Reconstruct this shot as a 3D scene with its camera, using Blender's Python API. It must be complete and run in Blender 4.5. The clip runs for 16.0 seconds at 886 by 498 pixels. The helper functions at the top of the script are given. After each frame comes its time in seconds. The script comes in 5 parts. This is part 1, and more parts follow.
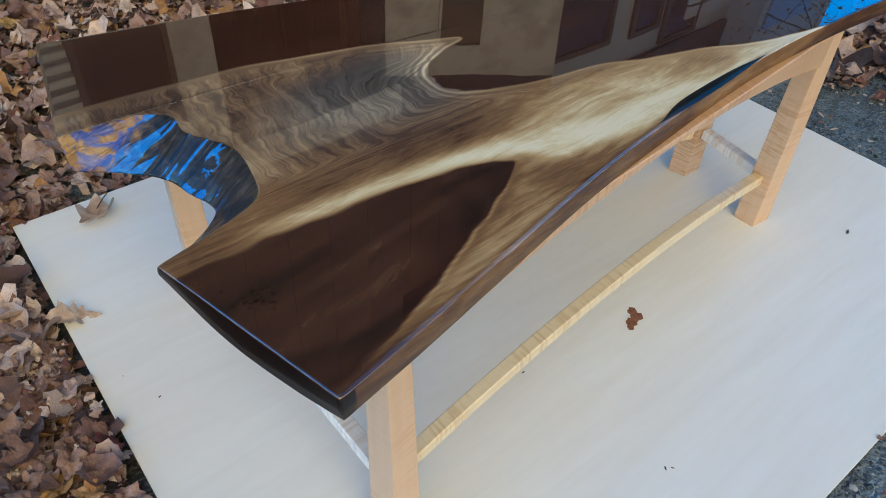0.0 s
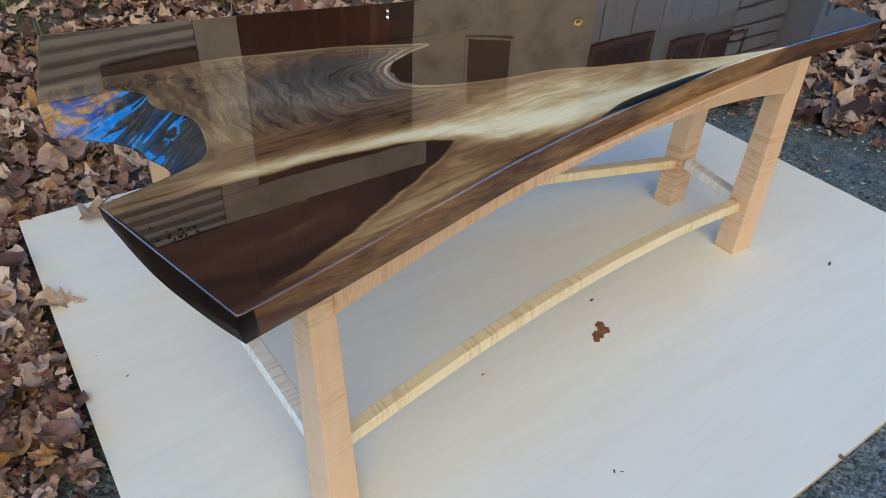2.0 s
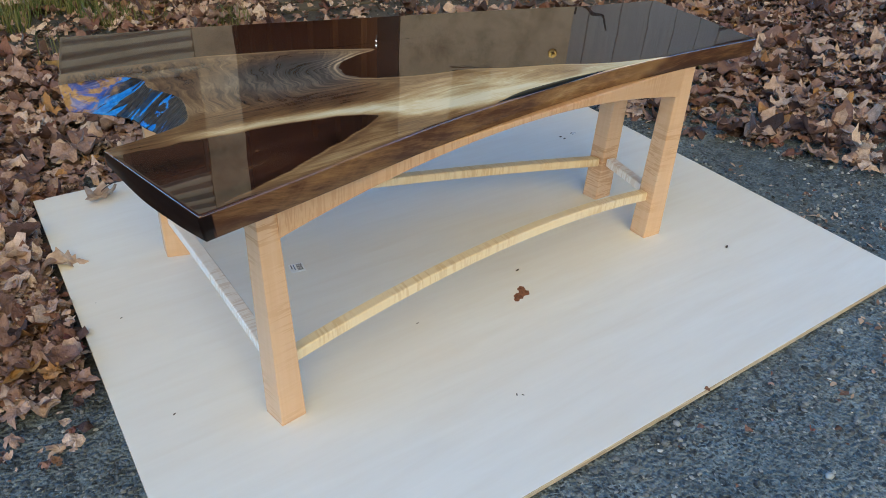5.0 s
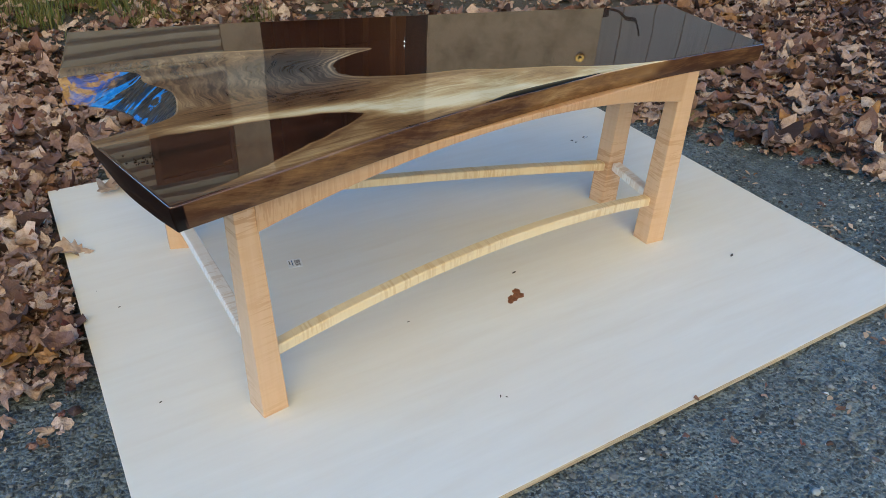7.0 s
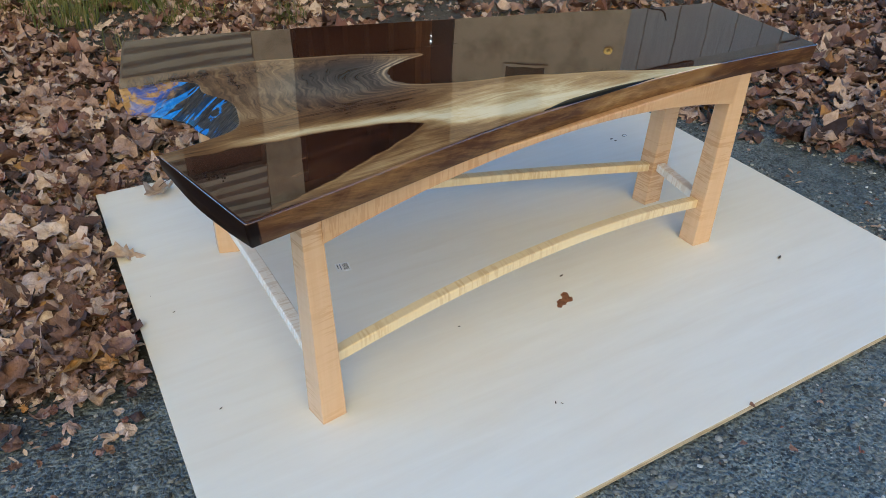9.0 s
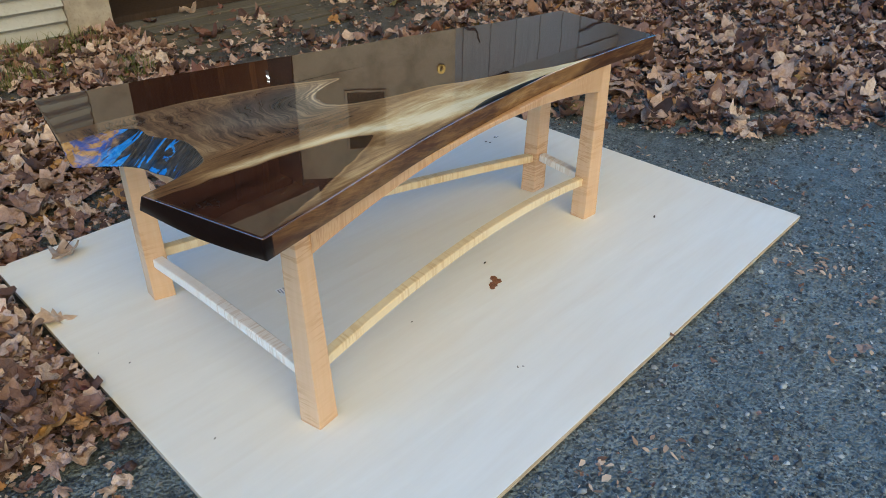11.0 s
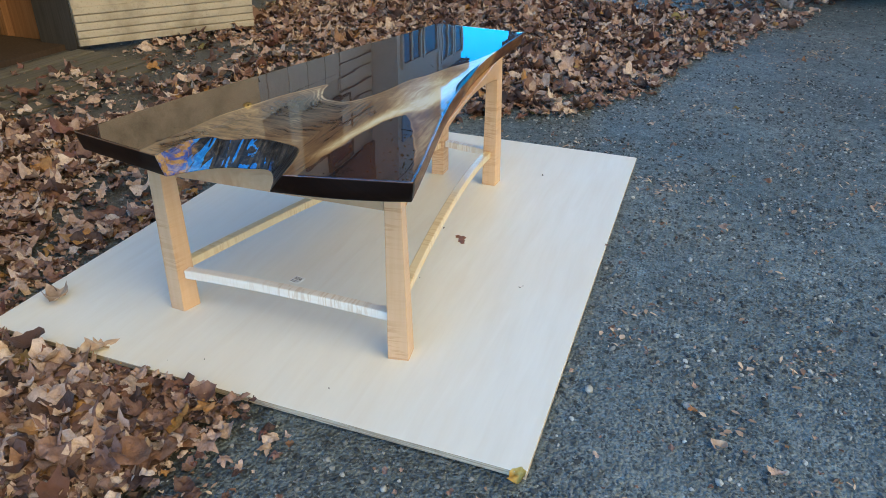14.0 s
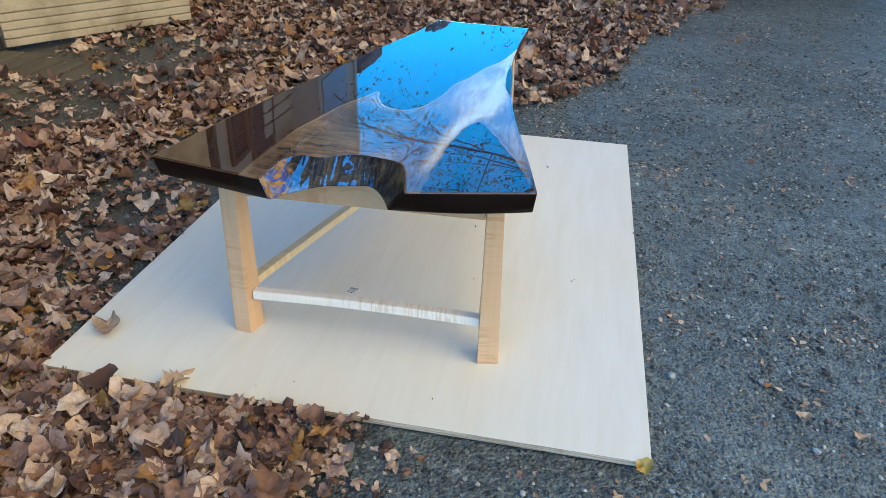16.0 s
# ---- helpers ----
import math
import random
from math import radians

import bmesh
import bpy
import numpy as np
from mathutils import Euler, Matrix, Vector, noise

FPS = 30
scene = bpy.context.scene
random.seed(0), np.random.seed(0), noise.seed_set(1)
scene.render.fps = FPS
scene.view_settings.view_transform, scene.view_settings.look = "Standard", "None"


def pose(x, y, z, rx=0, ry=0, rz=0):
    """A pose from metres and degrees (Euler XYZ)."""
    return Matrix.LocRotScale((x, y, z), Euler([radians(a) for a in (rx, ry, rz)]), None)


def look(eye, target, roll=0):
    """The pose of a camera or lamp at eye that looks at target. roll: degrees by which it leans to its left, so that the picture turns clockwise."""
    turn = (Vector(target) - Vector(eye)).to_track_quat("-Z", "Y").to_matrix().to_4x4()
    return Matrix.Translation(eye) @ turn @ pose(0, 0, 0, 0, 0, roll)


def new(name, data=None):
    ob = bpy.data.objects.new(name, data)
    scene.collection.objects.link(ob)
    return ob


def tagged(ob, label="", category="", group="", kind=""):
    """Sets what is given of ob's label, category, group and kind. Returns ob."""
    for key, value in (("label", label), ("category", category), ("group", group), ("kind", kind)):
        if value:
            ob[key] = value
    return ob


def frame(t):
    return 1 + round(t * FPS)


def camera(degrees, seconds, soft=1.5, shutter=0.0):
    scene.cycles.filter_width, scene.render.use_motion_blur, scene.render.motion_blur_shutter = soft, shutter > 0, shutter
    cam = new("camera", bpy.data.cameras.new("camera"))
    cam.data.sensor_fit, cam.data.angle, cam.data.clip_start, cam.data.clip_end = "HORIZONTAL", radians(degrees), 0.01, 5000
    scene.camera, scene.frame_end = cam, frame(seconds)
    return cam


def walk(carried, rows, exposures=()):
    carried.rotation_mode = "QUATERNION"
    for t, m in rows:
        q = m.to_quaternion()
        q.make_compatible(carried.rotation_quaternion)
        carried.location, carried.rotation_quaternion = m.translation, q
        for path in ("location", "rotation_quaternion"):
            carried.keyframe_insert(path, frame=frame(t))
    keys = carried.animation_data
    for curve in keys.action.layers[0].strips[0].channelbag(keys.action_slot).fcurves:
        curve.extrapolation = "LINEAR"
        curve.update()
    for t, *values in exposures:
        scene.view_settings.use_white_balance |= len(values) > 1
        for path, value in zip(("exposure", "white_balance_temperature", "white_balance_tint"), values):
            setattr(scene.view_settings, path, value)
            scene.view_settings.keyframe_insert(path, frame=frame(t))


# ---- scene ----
cam = camera(64.1, 16.0, 0.45)
PATH = [
    (0, (-0.021, -0.025, 0.902), (0.937, 1.087, -0.456), 3.2),
    (0.5, (-0.002, -0.068, 0.898), (0.98, 1.157, -0.34), 0.2),
    (1, (0.006, -0.09, 0.886), (1.022, 1.202, -0.253), 0.7),
    (1.5, (0.005, -0.118, 0.864), (0.961, 1.203, -0.295), 2.1),
    (2, (0.014, -0.17, 0.848), (0.957, 1.108, -0.367), 3.0),
    (2.5, (0.019, -0.228, 0.849), (0.943, 1.085, -0.344), 2.1),
    (3, (0.001, -0.287, 0.872), (0.838, 1.09, -0.314), 0.6),
    (3.5, (-0.033, -0.318, 0.871), (0.853, 1.051, -0.287), 2.0),
    (4, (-0.067, -0.359, 0.879), (0.892, 0.979, -0.256), 2.9),
    (4.2, (-0.07, -0.38, 0.884), (0.913, 0.934, -0.26), 3.7),
    (6.3, (0.015, -0.49, 0.893), (0.897, 0.915, -0.223), 2.6),
    (6.5, (0.013, -0.492, 0.89), (0.876, 0.915, -0.239), 2.5),
    (7, (0.023, -0.493, 0.891), (0.914, 0.897, -0.239), 3.3),
    (7.5, (0.026, -0.492, 0.891), (0.915, 0.892, -0.247), 3.3),
    (8, (0.015, -0.479, 0.892), (0.85, 0.93, -0.257), 2.8),
    (8.2, (0.004, -0.476, 0.898), (0.827, 0.945, -0.244), 2.5),
    (10.3, (-0.127, -0.383, 0.921), (0.921, 0.858, -0.247), 1.4),
    (10.5, (-0.16, -0.38, 0.921), (0.954, 0.825, -0.222), 1.3),
    (11, (-0.269, -0.427, 0.928), (0.962, 0.726, -0.147), 1.0),
    (11.5, (-0.393, -0.437, 0.928), (0.922, 0.609, -0.156), 1.7),
    (12, (-0.499, -0.384, 0.938), (0.927, 0.55, -0.108), 2.0),
    (12.5, (-0.595, -0.308, 0.932), (0.882, 0.551, -0.107), 1.1),
    (13, (-0.674, -0.268, 0.931), (0.848, 0.509, -0.108), 1.1),
    (13.5, (-0.761, -0.24, 0.922), (0.841, 0.439, -0.063), 2.2),
    (14, (-0.864, -0.154, 0.923), (0.784, 0.438, -0.043), 0.9),
    (14.5, (-0.927, -0.023, 0.927), (0.747, 0.511, -0.029), 0.7),
    (15, (-0.964, 0.048, 0.93), (0.71, 0.573, -0.029), 1.4),
    (15.5, (-0.959, 0.136, 0.935), (0.729, 0.597, -0.033), 1.0),
    (16, (-0.958, 0.218, 0.968), (0.743, 0.525, -0.038), 1.8),
]
walk(cam, [(t, look(eye, target, roll)) for t, eye, target, roll in PATH], [(0, 0.44, 5250, 2), (5, 0.43, 5400, 2), (10.5, 0.48, 5460, 1), (14, 0.60, 5700, 0), (16, 0.64, 5760, 0)])

# ---- light ----
SUN_AZ, SUN_EL = radians(250), radians(38)      # azimuth from +x, counter-clockwise
world = bpy.data.worlds.new("sky")
scene.world = world
world.use_nodes = True
wn = world.node_tree.nodes
sky = wn.new("ShaderNodeTexSky")
sky.sky_type, sky.sun_disc = "NISHITA", False
sky.sun_elevation, sky.sun_rotation = SUN_EL, radians(90) - SUN_AZ
sky.air_density, sky.dust_density, sky.ozone_density = 0.40, 0.0, 0.6
wn["Background"].inputs["Strength"].default_value = 0.15
clear = wn.new("ShaderNodeHueSaturation")      # the deep blue of a clear autumn sky
clear.inputs["Saturation"].default_value, clear.inputs["Hue"].default_value, clear.inputs["Value"].default_value = 1.42, 0.488, 4.8
world.node_tree.links.new(sky.outputs["Color"], clear.inputs["Color"])
links = world.node_tree.links
where = wn.new("ShaderNodeTexCoord").outputs["Generated"]
split = wn.new("ShaderNodeSeparateXYZ")
links.new(where, split.inputs[0])
height = wn.new("ShaderNodeMath")
height.operation = "ADD"
links.new(split.outputs[2], height.inputs[0])
height.inputs[1].default_value = 0.22
layer = wn.new("ShaderNodeVectorMath")
layer.operation = "DIVIDE"
links.new(where, layer.inputs[0])
links.new(height.outputs[0], layer.inputs[1])
drifted = wn.new("ShaderNodeMapping")
links.new(layer.outputs[0], drifted.inputs["Vector"])
drifted.inputs["Location"].default_value = (2.3, 0.7, 0.0)
cloud = wn.new("ShaderNodeTexNoise")
links.new(drifted.outputs[0], cloud.inputs["Vector"])
for key, value in (("Scale", 1.1), ("Detail", 6.0), ("Roughness", 0.58), ("Distortion", 0.4)):
    cloud.inputs[key].default_value = value
cover = wn.new("ShaderNodeValToRGB")
links.new(cloud.outputs["Fac"], cover.inputs["Fac"])
cover.color_ramp.elements[0].position, cover.color_ramp.elements[1].position = 0.48, 0.68
veil = wn.new("ShaderNodeMix")
veil.data_type = "RGBA"
links.new(cover.outputs["Color"], veil.inputs[0])
links.new(clear.outputs["Color"], veil.inputs[6])
veil.inputs[7].default_value = (5.4, 4.9, 4.3, 1)
# the sky grows hazy and warm towards the sun
toward = wn.new("ShaderNodeVectorMath")
toward.operation = "DOT_PRODUCT"
links.new(where, toward.inputs[0])
toward.inputs[1].default_value = (0.97 * math.cos(SUN_AZ), 0.97 * math.sin(SUN_AZ), 0.24)      # lowest over the horizon
spread = wn.new("ShaderNodeMapRange")
spread.interpolation_type = "SMOOTHSTEP"
links.new(toward.outputs["Value"], spread.inputs["Value"])
for key, value in (("From Min", 0.25), ("From Max", 1.0), ("To Min", 0.0), ("To Max", 0.95)):
    spread.inputs[key].default_value = value
haze = wn.new("ShaderNodeMix")
haze.data_type = "RGBA"
links.new(spread.outputs["Result"], haze.inputs[0])
links.new(veil.outputs[2], haze.inputs[6])
haze.inputs[7].default_value = (9.0, 6.0, 2.1, 1)
links.new(haze.outputs[2], wn["Background"].inputs["Color"])
sun = new("sun", bpy.data.lights.new("sun", "SUN"))
sun.data.energy, sun.data.angle, sun.data.color = 1.05, radians(46), (1.0, 0.76, 0.38)
sun.matrix_world = look((0, 0, 0), (-math.cos(SUN_AZ), -math.sin(SUN_AZ), -math.tan(SUN_EL)))


# ---- materials ----
class Mat:
    """A node material with short calls to build it."""

    def __init__(self, name, rough=0.6, metal=0.0, coat=0.0, coat_rough=0.03, spec=0.5):
        self.m = bpy.data.materials.new(name)
        self.m.use_nodes = True
        self.n, self.l = self.m.node_tree.nodes, self.m.node_tree.links
        self.b = self.n["Principled BSDF"]
        for key, value in (("Roughness", rough), ("Metallic", metal), ("Coat Weight", coat), ("Coat Roughness", coat_rough), ("Specular IOR Level", spec)):
            self.b.inputs[key].default_value = value
        self.pos = self.n.new("ShaderNodeTexCoord").outputs["Object"]

    def set(self, socket, value):
        if hasattr(value, "is_linked"):
            self.l.new(value, socket)
        else:
            socket.default_value = value

    def mapped(self, scale=(1, 1, 1), rot=(0, 0, 0), vec=None):
        q = self.n.new("ShaderNodeMapping")
        self.set(q.inputs["Vector"], vec or self.pos)
        q.inputs["Scale"].default_value, q.inputs["Rotation"].default_value = scale, rot
        return q.outputs["Vector"]

    def noise(self, scale, detail=4, rough=0.55, vec=None, warp=0.0):
        q = self.n.new("ShaderNodeTexNoise")
        self.set(q.inputs["Vector"], vec or self.pos)
        for key, value in (("Scale", scale), ("Detail", detail), ("Roughness", rough), ("Distortion", warp)):
            q.inputs[key].default_value = value
        return q.outputs["Fac"]

    def voronoi(self, scale, vec=None, out="Distance", feature="F1"):
        q = self.n.new("ShaderNodeTexVoronoi")
        q.feature = feature
        self.set(q.inputs["Vector"], vec or self.pos)
        q.inputs["Scale"].default_value = scale
        return q.outputs[out]

    def ramp(self, fac, *stops):
        q = self.n.new("ShaderNodeValToRGB")
        self.set(q.inputs["Fac"], fac)
        e = q.color_ramp.elements
        while len(e) < len(stops):
            e.new(0.5)
        for el, (p, c) in zip(e, stops):
            el.position = p
            el.color = (*c, 1) if hasattr(c, "__len__") else (c, c, c, 1)
        return q.outputs["Color"]

    def mix(self, fac, a, b, mode="MIX"):
        q = self.n.new("ShaderNodeMix")
        q.data_type, q.blend_type = "RGBA", mode
        for key, value in ((0, fac), (6, a), (7, b)):
            if isinstance(value, tuple) and len(value) == 3:
                value = (*value, 1)
            self.set(q.inputs[key], value)
        return q.outputs[2]

    def math(self, op, a, b=0.0, c=0.0):
        q = self.n.new("ShaderNodeMath")
        q.operation = op
        for key, value in enumerate((a, b, c)):
            self.set(q.inputs[key], value)
        return q.outputs[0]

    def attr(self, name):
        q = self.n.new("ShaderNodeAttribute")
        q.attribute_name = name
        return q.outputs["Fac"]

    def island(self):
        return self.n.new("ShaderNodeNewGeometry").outputs["Random Per Island"]

    def each(self):
        return self.n.new("ShaderNodeObjectInfo").outputs["Random"]

    def color(self, c):
        self.set(self.b.inputs["Base Color"], (*c, 1) if isinstance(c, tuple) and len(c) == 3 else c)
        return self

    def rough(self, r):
        self.set(self.b.inputs["Roughness"], r)
        return self

    def bump(self, height, strength=0.3, dist=0.01, coat=False):
        q = self.n.new("ShaderNodeBump")
        q.inputs["Strength"].default_value, q.inputs["Distance"].default_value = strength, dist
        self.set(q.inputs["Height"], height)
        self.l.new(q.outputs["Normal"], self.b.inputs["Coat Normal" if coat else "Normal"])
        return self


def make_asphalt():
    k = Mat("asphalt", 0.60)
    base = k.ramp(k.noise(1.3, 5, 0.6), (0.3, (0.088, 0.110, 0.124)), (0.52, (0.134, 0.161, 0.177)), (0.75, (0.184, 0.213, 0.224)))
    base = k.mix(1.0, base, k.ramp(k.noise(16, 5, 0.75), (0.34, (0.60, 0.61, 0.63)), (0.5, (1.0, 1.0, 1.0)), (0.68, (1.35, 1.33, 1.30))), "MULTIPLY")
    base = k.mix(1.0, base, k.ramp(k.noise(46, 3, 0.7), (0.36, (0.62, 0.63, 0.65)), (0.48, (1.0, 1.0, 1.0)), (0.66, (1.25, 1.25, 1.23))), "MULTIPLY")
    worn = k.ramp(k.noise(7, 4, 0.65), (0.36, 0.45), (0.56, 1.0))      # where the binder has worn off the grit
    grit = k.ramp(k.noise(150, 4, 0.8), (0.32, (0.48, 0.49, 0.51)), (0.5, (1.0, 1.0, 1.0)), (0.70, (1.8, 1.78, 1.74)))
    c = k.mix(worn, base, k.mix(1.0, base, grit, "MULTIPLY"))
    # dark and pale stones that show in the worn binder
    warped = k.n.new("ShaderNodeVectorMath")
    warped.operation = "MULTIPLY_ADD"
    q = k.n.new("ShaderNodeTexNoise")
    k.set(q.inputs["Vector"], k.pos)
    q.inputs["Scale"].default_value = 70
    k.set(warped.inputs[0], q.outputs["Color"])
    warped.inputs[1].default_value = (0.012, 0.012, 0.012)
    k.set(warped.inputs[2], k.pos)
    for scale, reach, first, dark, pale in ((62, 0.42, 0.60, (0.026, 0.033, 0.040), (0.20, 0.21, 0.215)), (120, 0.45, 0.62, (0.026, 0.032, 0.040), (0.24, 0.25, 0.25)), (240, 0.5, 0.66, (0.035, 0.040, 0.046), (0.30, 0.31, 0.31))):
        v = warped.outputs[0]
        inside = k.math("MULTIPLY", worn, k.ramp(k.voronoi(scale, v), (reach - 0.10, 1.0), (reach, 0.0)))
        which = k.voronoi(scale, v, "Color")
        c = k.mix(k.math("MULTIPLY", inside, k.ramp(which, (first, 0.0), (first + 0.04, 0.85))), c, dark)
        if pale:
            c = k.mix(k.math("MULTIPLY", inside, k.ramp(which, (0.20, 0.8), (0.24, 0.0))), c, pale)
    # brown earth over the asphalt towards the barn
    y = k.n.new("ShaderNodeSeparateXYZ")
    k.set(y.inputs[0], k.pos)
    south = k.math("ADD", y.outputs[1], k.math("MULTIPLY", k.math("SUBTRACT", k.noise(2.6, 5, 0.65), 0.5), 1.2))
    soil = k.ramp(k.noise(45, 4, 0.7), (0.35, (0.050, 0.042, 0.035)), (0.6, (0.115, 0.098, 0.080)))
    c = k.mix(k.ramp(k.math("MULTIPLY", south, 0.5), (0.55, 0.0), (0.75, 0.8)), c, soil)
    # darker, brown-black ground under the drift of leaves beside the sheet
    under_drift = k.math("MULTIPLY", k.ramp(k.math("ADD", y.outputs[1], k.math("MULTIPLY", k.noise(6, 4), 0.2)), (0.58, 0.0), (0.72, 1.0)), k.ramp(y.outputs[0], (0.0, 1.0), (0.03, 0.0)))
    c = k.mix(k.math("MULTIPLY", under_drift, 0.8), c, (0.026, 0.021, 0.018))
    height = k.math("ADD", k.noise(60, 4, 0.7), k.math("MULTIPLY", k.voronoi(120, warped.outputs[0]), -0.6))
    return k.color(c).bump(height, 1.0, 0.010).m


def make_pebble():
    k = Mat("pebble", 0.75)
    c = k.ramp(k.island(), (0.0, (0.022, 0.026, 0.031)), (0.42, (0.07, 0.082, 0.095)), (0.72, (0.20, 0.21, 0.215)), (0.90, (0.40, 0.41, 0.41)), (1.0, (0.60, 0.61, 0.60)))
    return k.color(k.mix(k.ramp(k.noise(120), (0.4, 0.0), (0.7, 0.5)), c, (0.08, 0.08, 0.08))).m


def leaf_ramp(k, rnd):
    c = k.ramp(rnd, (0.0, (0.060, 0.034, 0.028)), (0.11, (0.12, 0.066, 0.052)), (0.23, (0.24, 0.140, 0.110)), (0.36, (0.36, 0.235, 0.185)),
               (0.52, (0.49, 0.355, 0.285)), (0.70, (0.64, 0.505, 0.41)), (0.82, (0.70, 0.59, 0.49)), (0.86, (0.20, 0.085, 0.068)), (0.955, (0.31, 0.185, 0.105)), (0.99, (0.50, 0.27, 0.075)), (1.0, (0.20, 0.20, 0.07)))
    c = k.mix(k.ramp(k.noise(45, 4, 0.65), (0.38, 0.0), (0.72, 0.75)), c, k.mix(1.0, c, (0.42, 0.34, 0.30), "MULTIPLY"))
    c = k.mix(1.0, c, (0.95, 0.90, 0.895), "MULTIPLY")
    return k.mix(k.ramp(k.noise(260, 2), (0.5, 0.0), (0.8, 0.4)), c, (0.08, 0.048, 0.030))


def make_leaf(single):
    k = Mat("fallen_leaf" if single else "leaf_litter", 0.62)
    rnd = k.each() if single else k.island()
    k.color(leaf_ramp(k, rnd))
    k.bump(k.math("ADD", k.noise(160, 3), k.noise(55, 3)), 0.7, 0.004)
    return k.m


def make_plain_leaf(name, dark, mid):
    k = Mat(name, 0.6)
    k.color(k.mix(k.ramp(k.noise(60, 4), (0.35, 0.0), (0.7, 1.0)), mid, dark))
    return k.bump(k.noise(150, 3), 0.35, 0.002).m


def make_plywood():
    k = Mat("birch_plywood", 0.55)
    v = k.mapped((1.4, 14, 14))
    grain = k.noise(3.0, 5, 0.6, v, 0.4)
    cloud = k.noise(2.2, 3, 0.5)
    c = k.ramp(grain, (0.25, (0.77, 0.735, 0.67)), (0.5, (0.80, 0.775, 0.72)), (0.75, (0.83, 0.81, 0.76)))
    c = k.mix(k.ramp(cloud, (0.42, 0.0), (0.72, 0.30)), c, (0.82, 0.70, 0.55))
    c = k.mix(k.ramp(k.noise(1.1, 4, 0.7, k.mapped((1, 3, 1))), (0.62, 0.0), (0.78, 0.28)), c, (0.66, 0.58, 0.50))
    return k.color(c).bump(k.noise(60, 3, 0.6, v), 0.06, 0.002).m


def make_ply_edge():
    k = Mat("plywood_edge", 0.75)
    lay = k.ramp(k.noise(2.0, 2, 0.5, k.mapped((3, 3, 260))), (0.45, (0.60, 0.51, 0.39)), (0.55, (0.40, 0.31, 0.22)))
    return k.color(k.mix(k.ramp(k.noise(30), (0.5, 0.0), (0.8, 0.6)), lay, (0.25, 0.2, 0.15))).m


def make_knot():
    k = Mat("knot", 0.5)
    return k.color(k.ramp(k.noise(120, 4, 0.6, None, 1.5), (0.3, (0.10, 0.035, 0.015)), (0.6, (0.27, 0.11, 0.05)), (0.8, (0.36, 0.18, 0.09)))).m


def make_maple(name, along, tint=(0.57, 0.38, 0.225), curl_amount=1.0):
    """Curly maple, with its figure across the long axis `along` (0 x, 1 y, 2 z)."""
    k = Mat(name, 0.42, coat=0.25, coat_rough=0.2)
    s = [9.0, 9.0, 9.0]
    s[along] = 115.0
    curl = k.noise(1.0, 3, 0.6, k.mapped(tuple(s)), 1.2)
    g = [90.0, 90.0, 90.0]
    g[along] = 4.0
    grain = k.noise(1.0, 4, 0.6, k.mapped(tuple(g)))
    zone = k.noise(7.0, 2)
    dark = tuple(a * b for a, b in zip(tint, (0.74, 0.61, 0.46)))
    light = tuple(min(1, a * b) for a, b in zip(tint, (1.07, 1.12, 1.20)))
    c = k.mix(k.ramp(grain, (0.3, 0.0), (0.7, 1.0)), light, tint)
    fig = k.math("MULTIPLY", k.ramp(curl, (0.49, 0.0), (0.55, 1.0)), k.ramp(zone, (0.42, 0.14 * curl_amount), (0.60, 1.0 * curl_amount)))
    return k.color(k.mix(fig, c, dark)).bump(grain, 0.05, 0.001).m


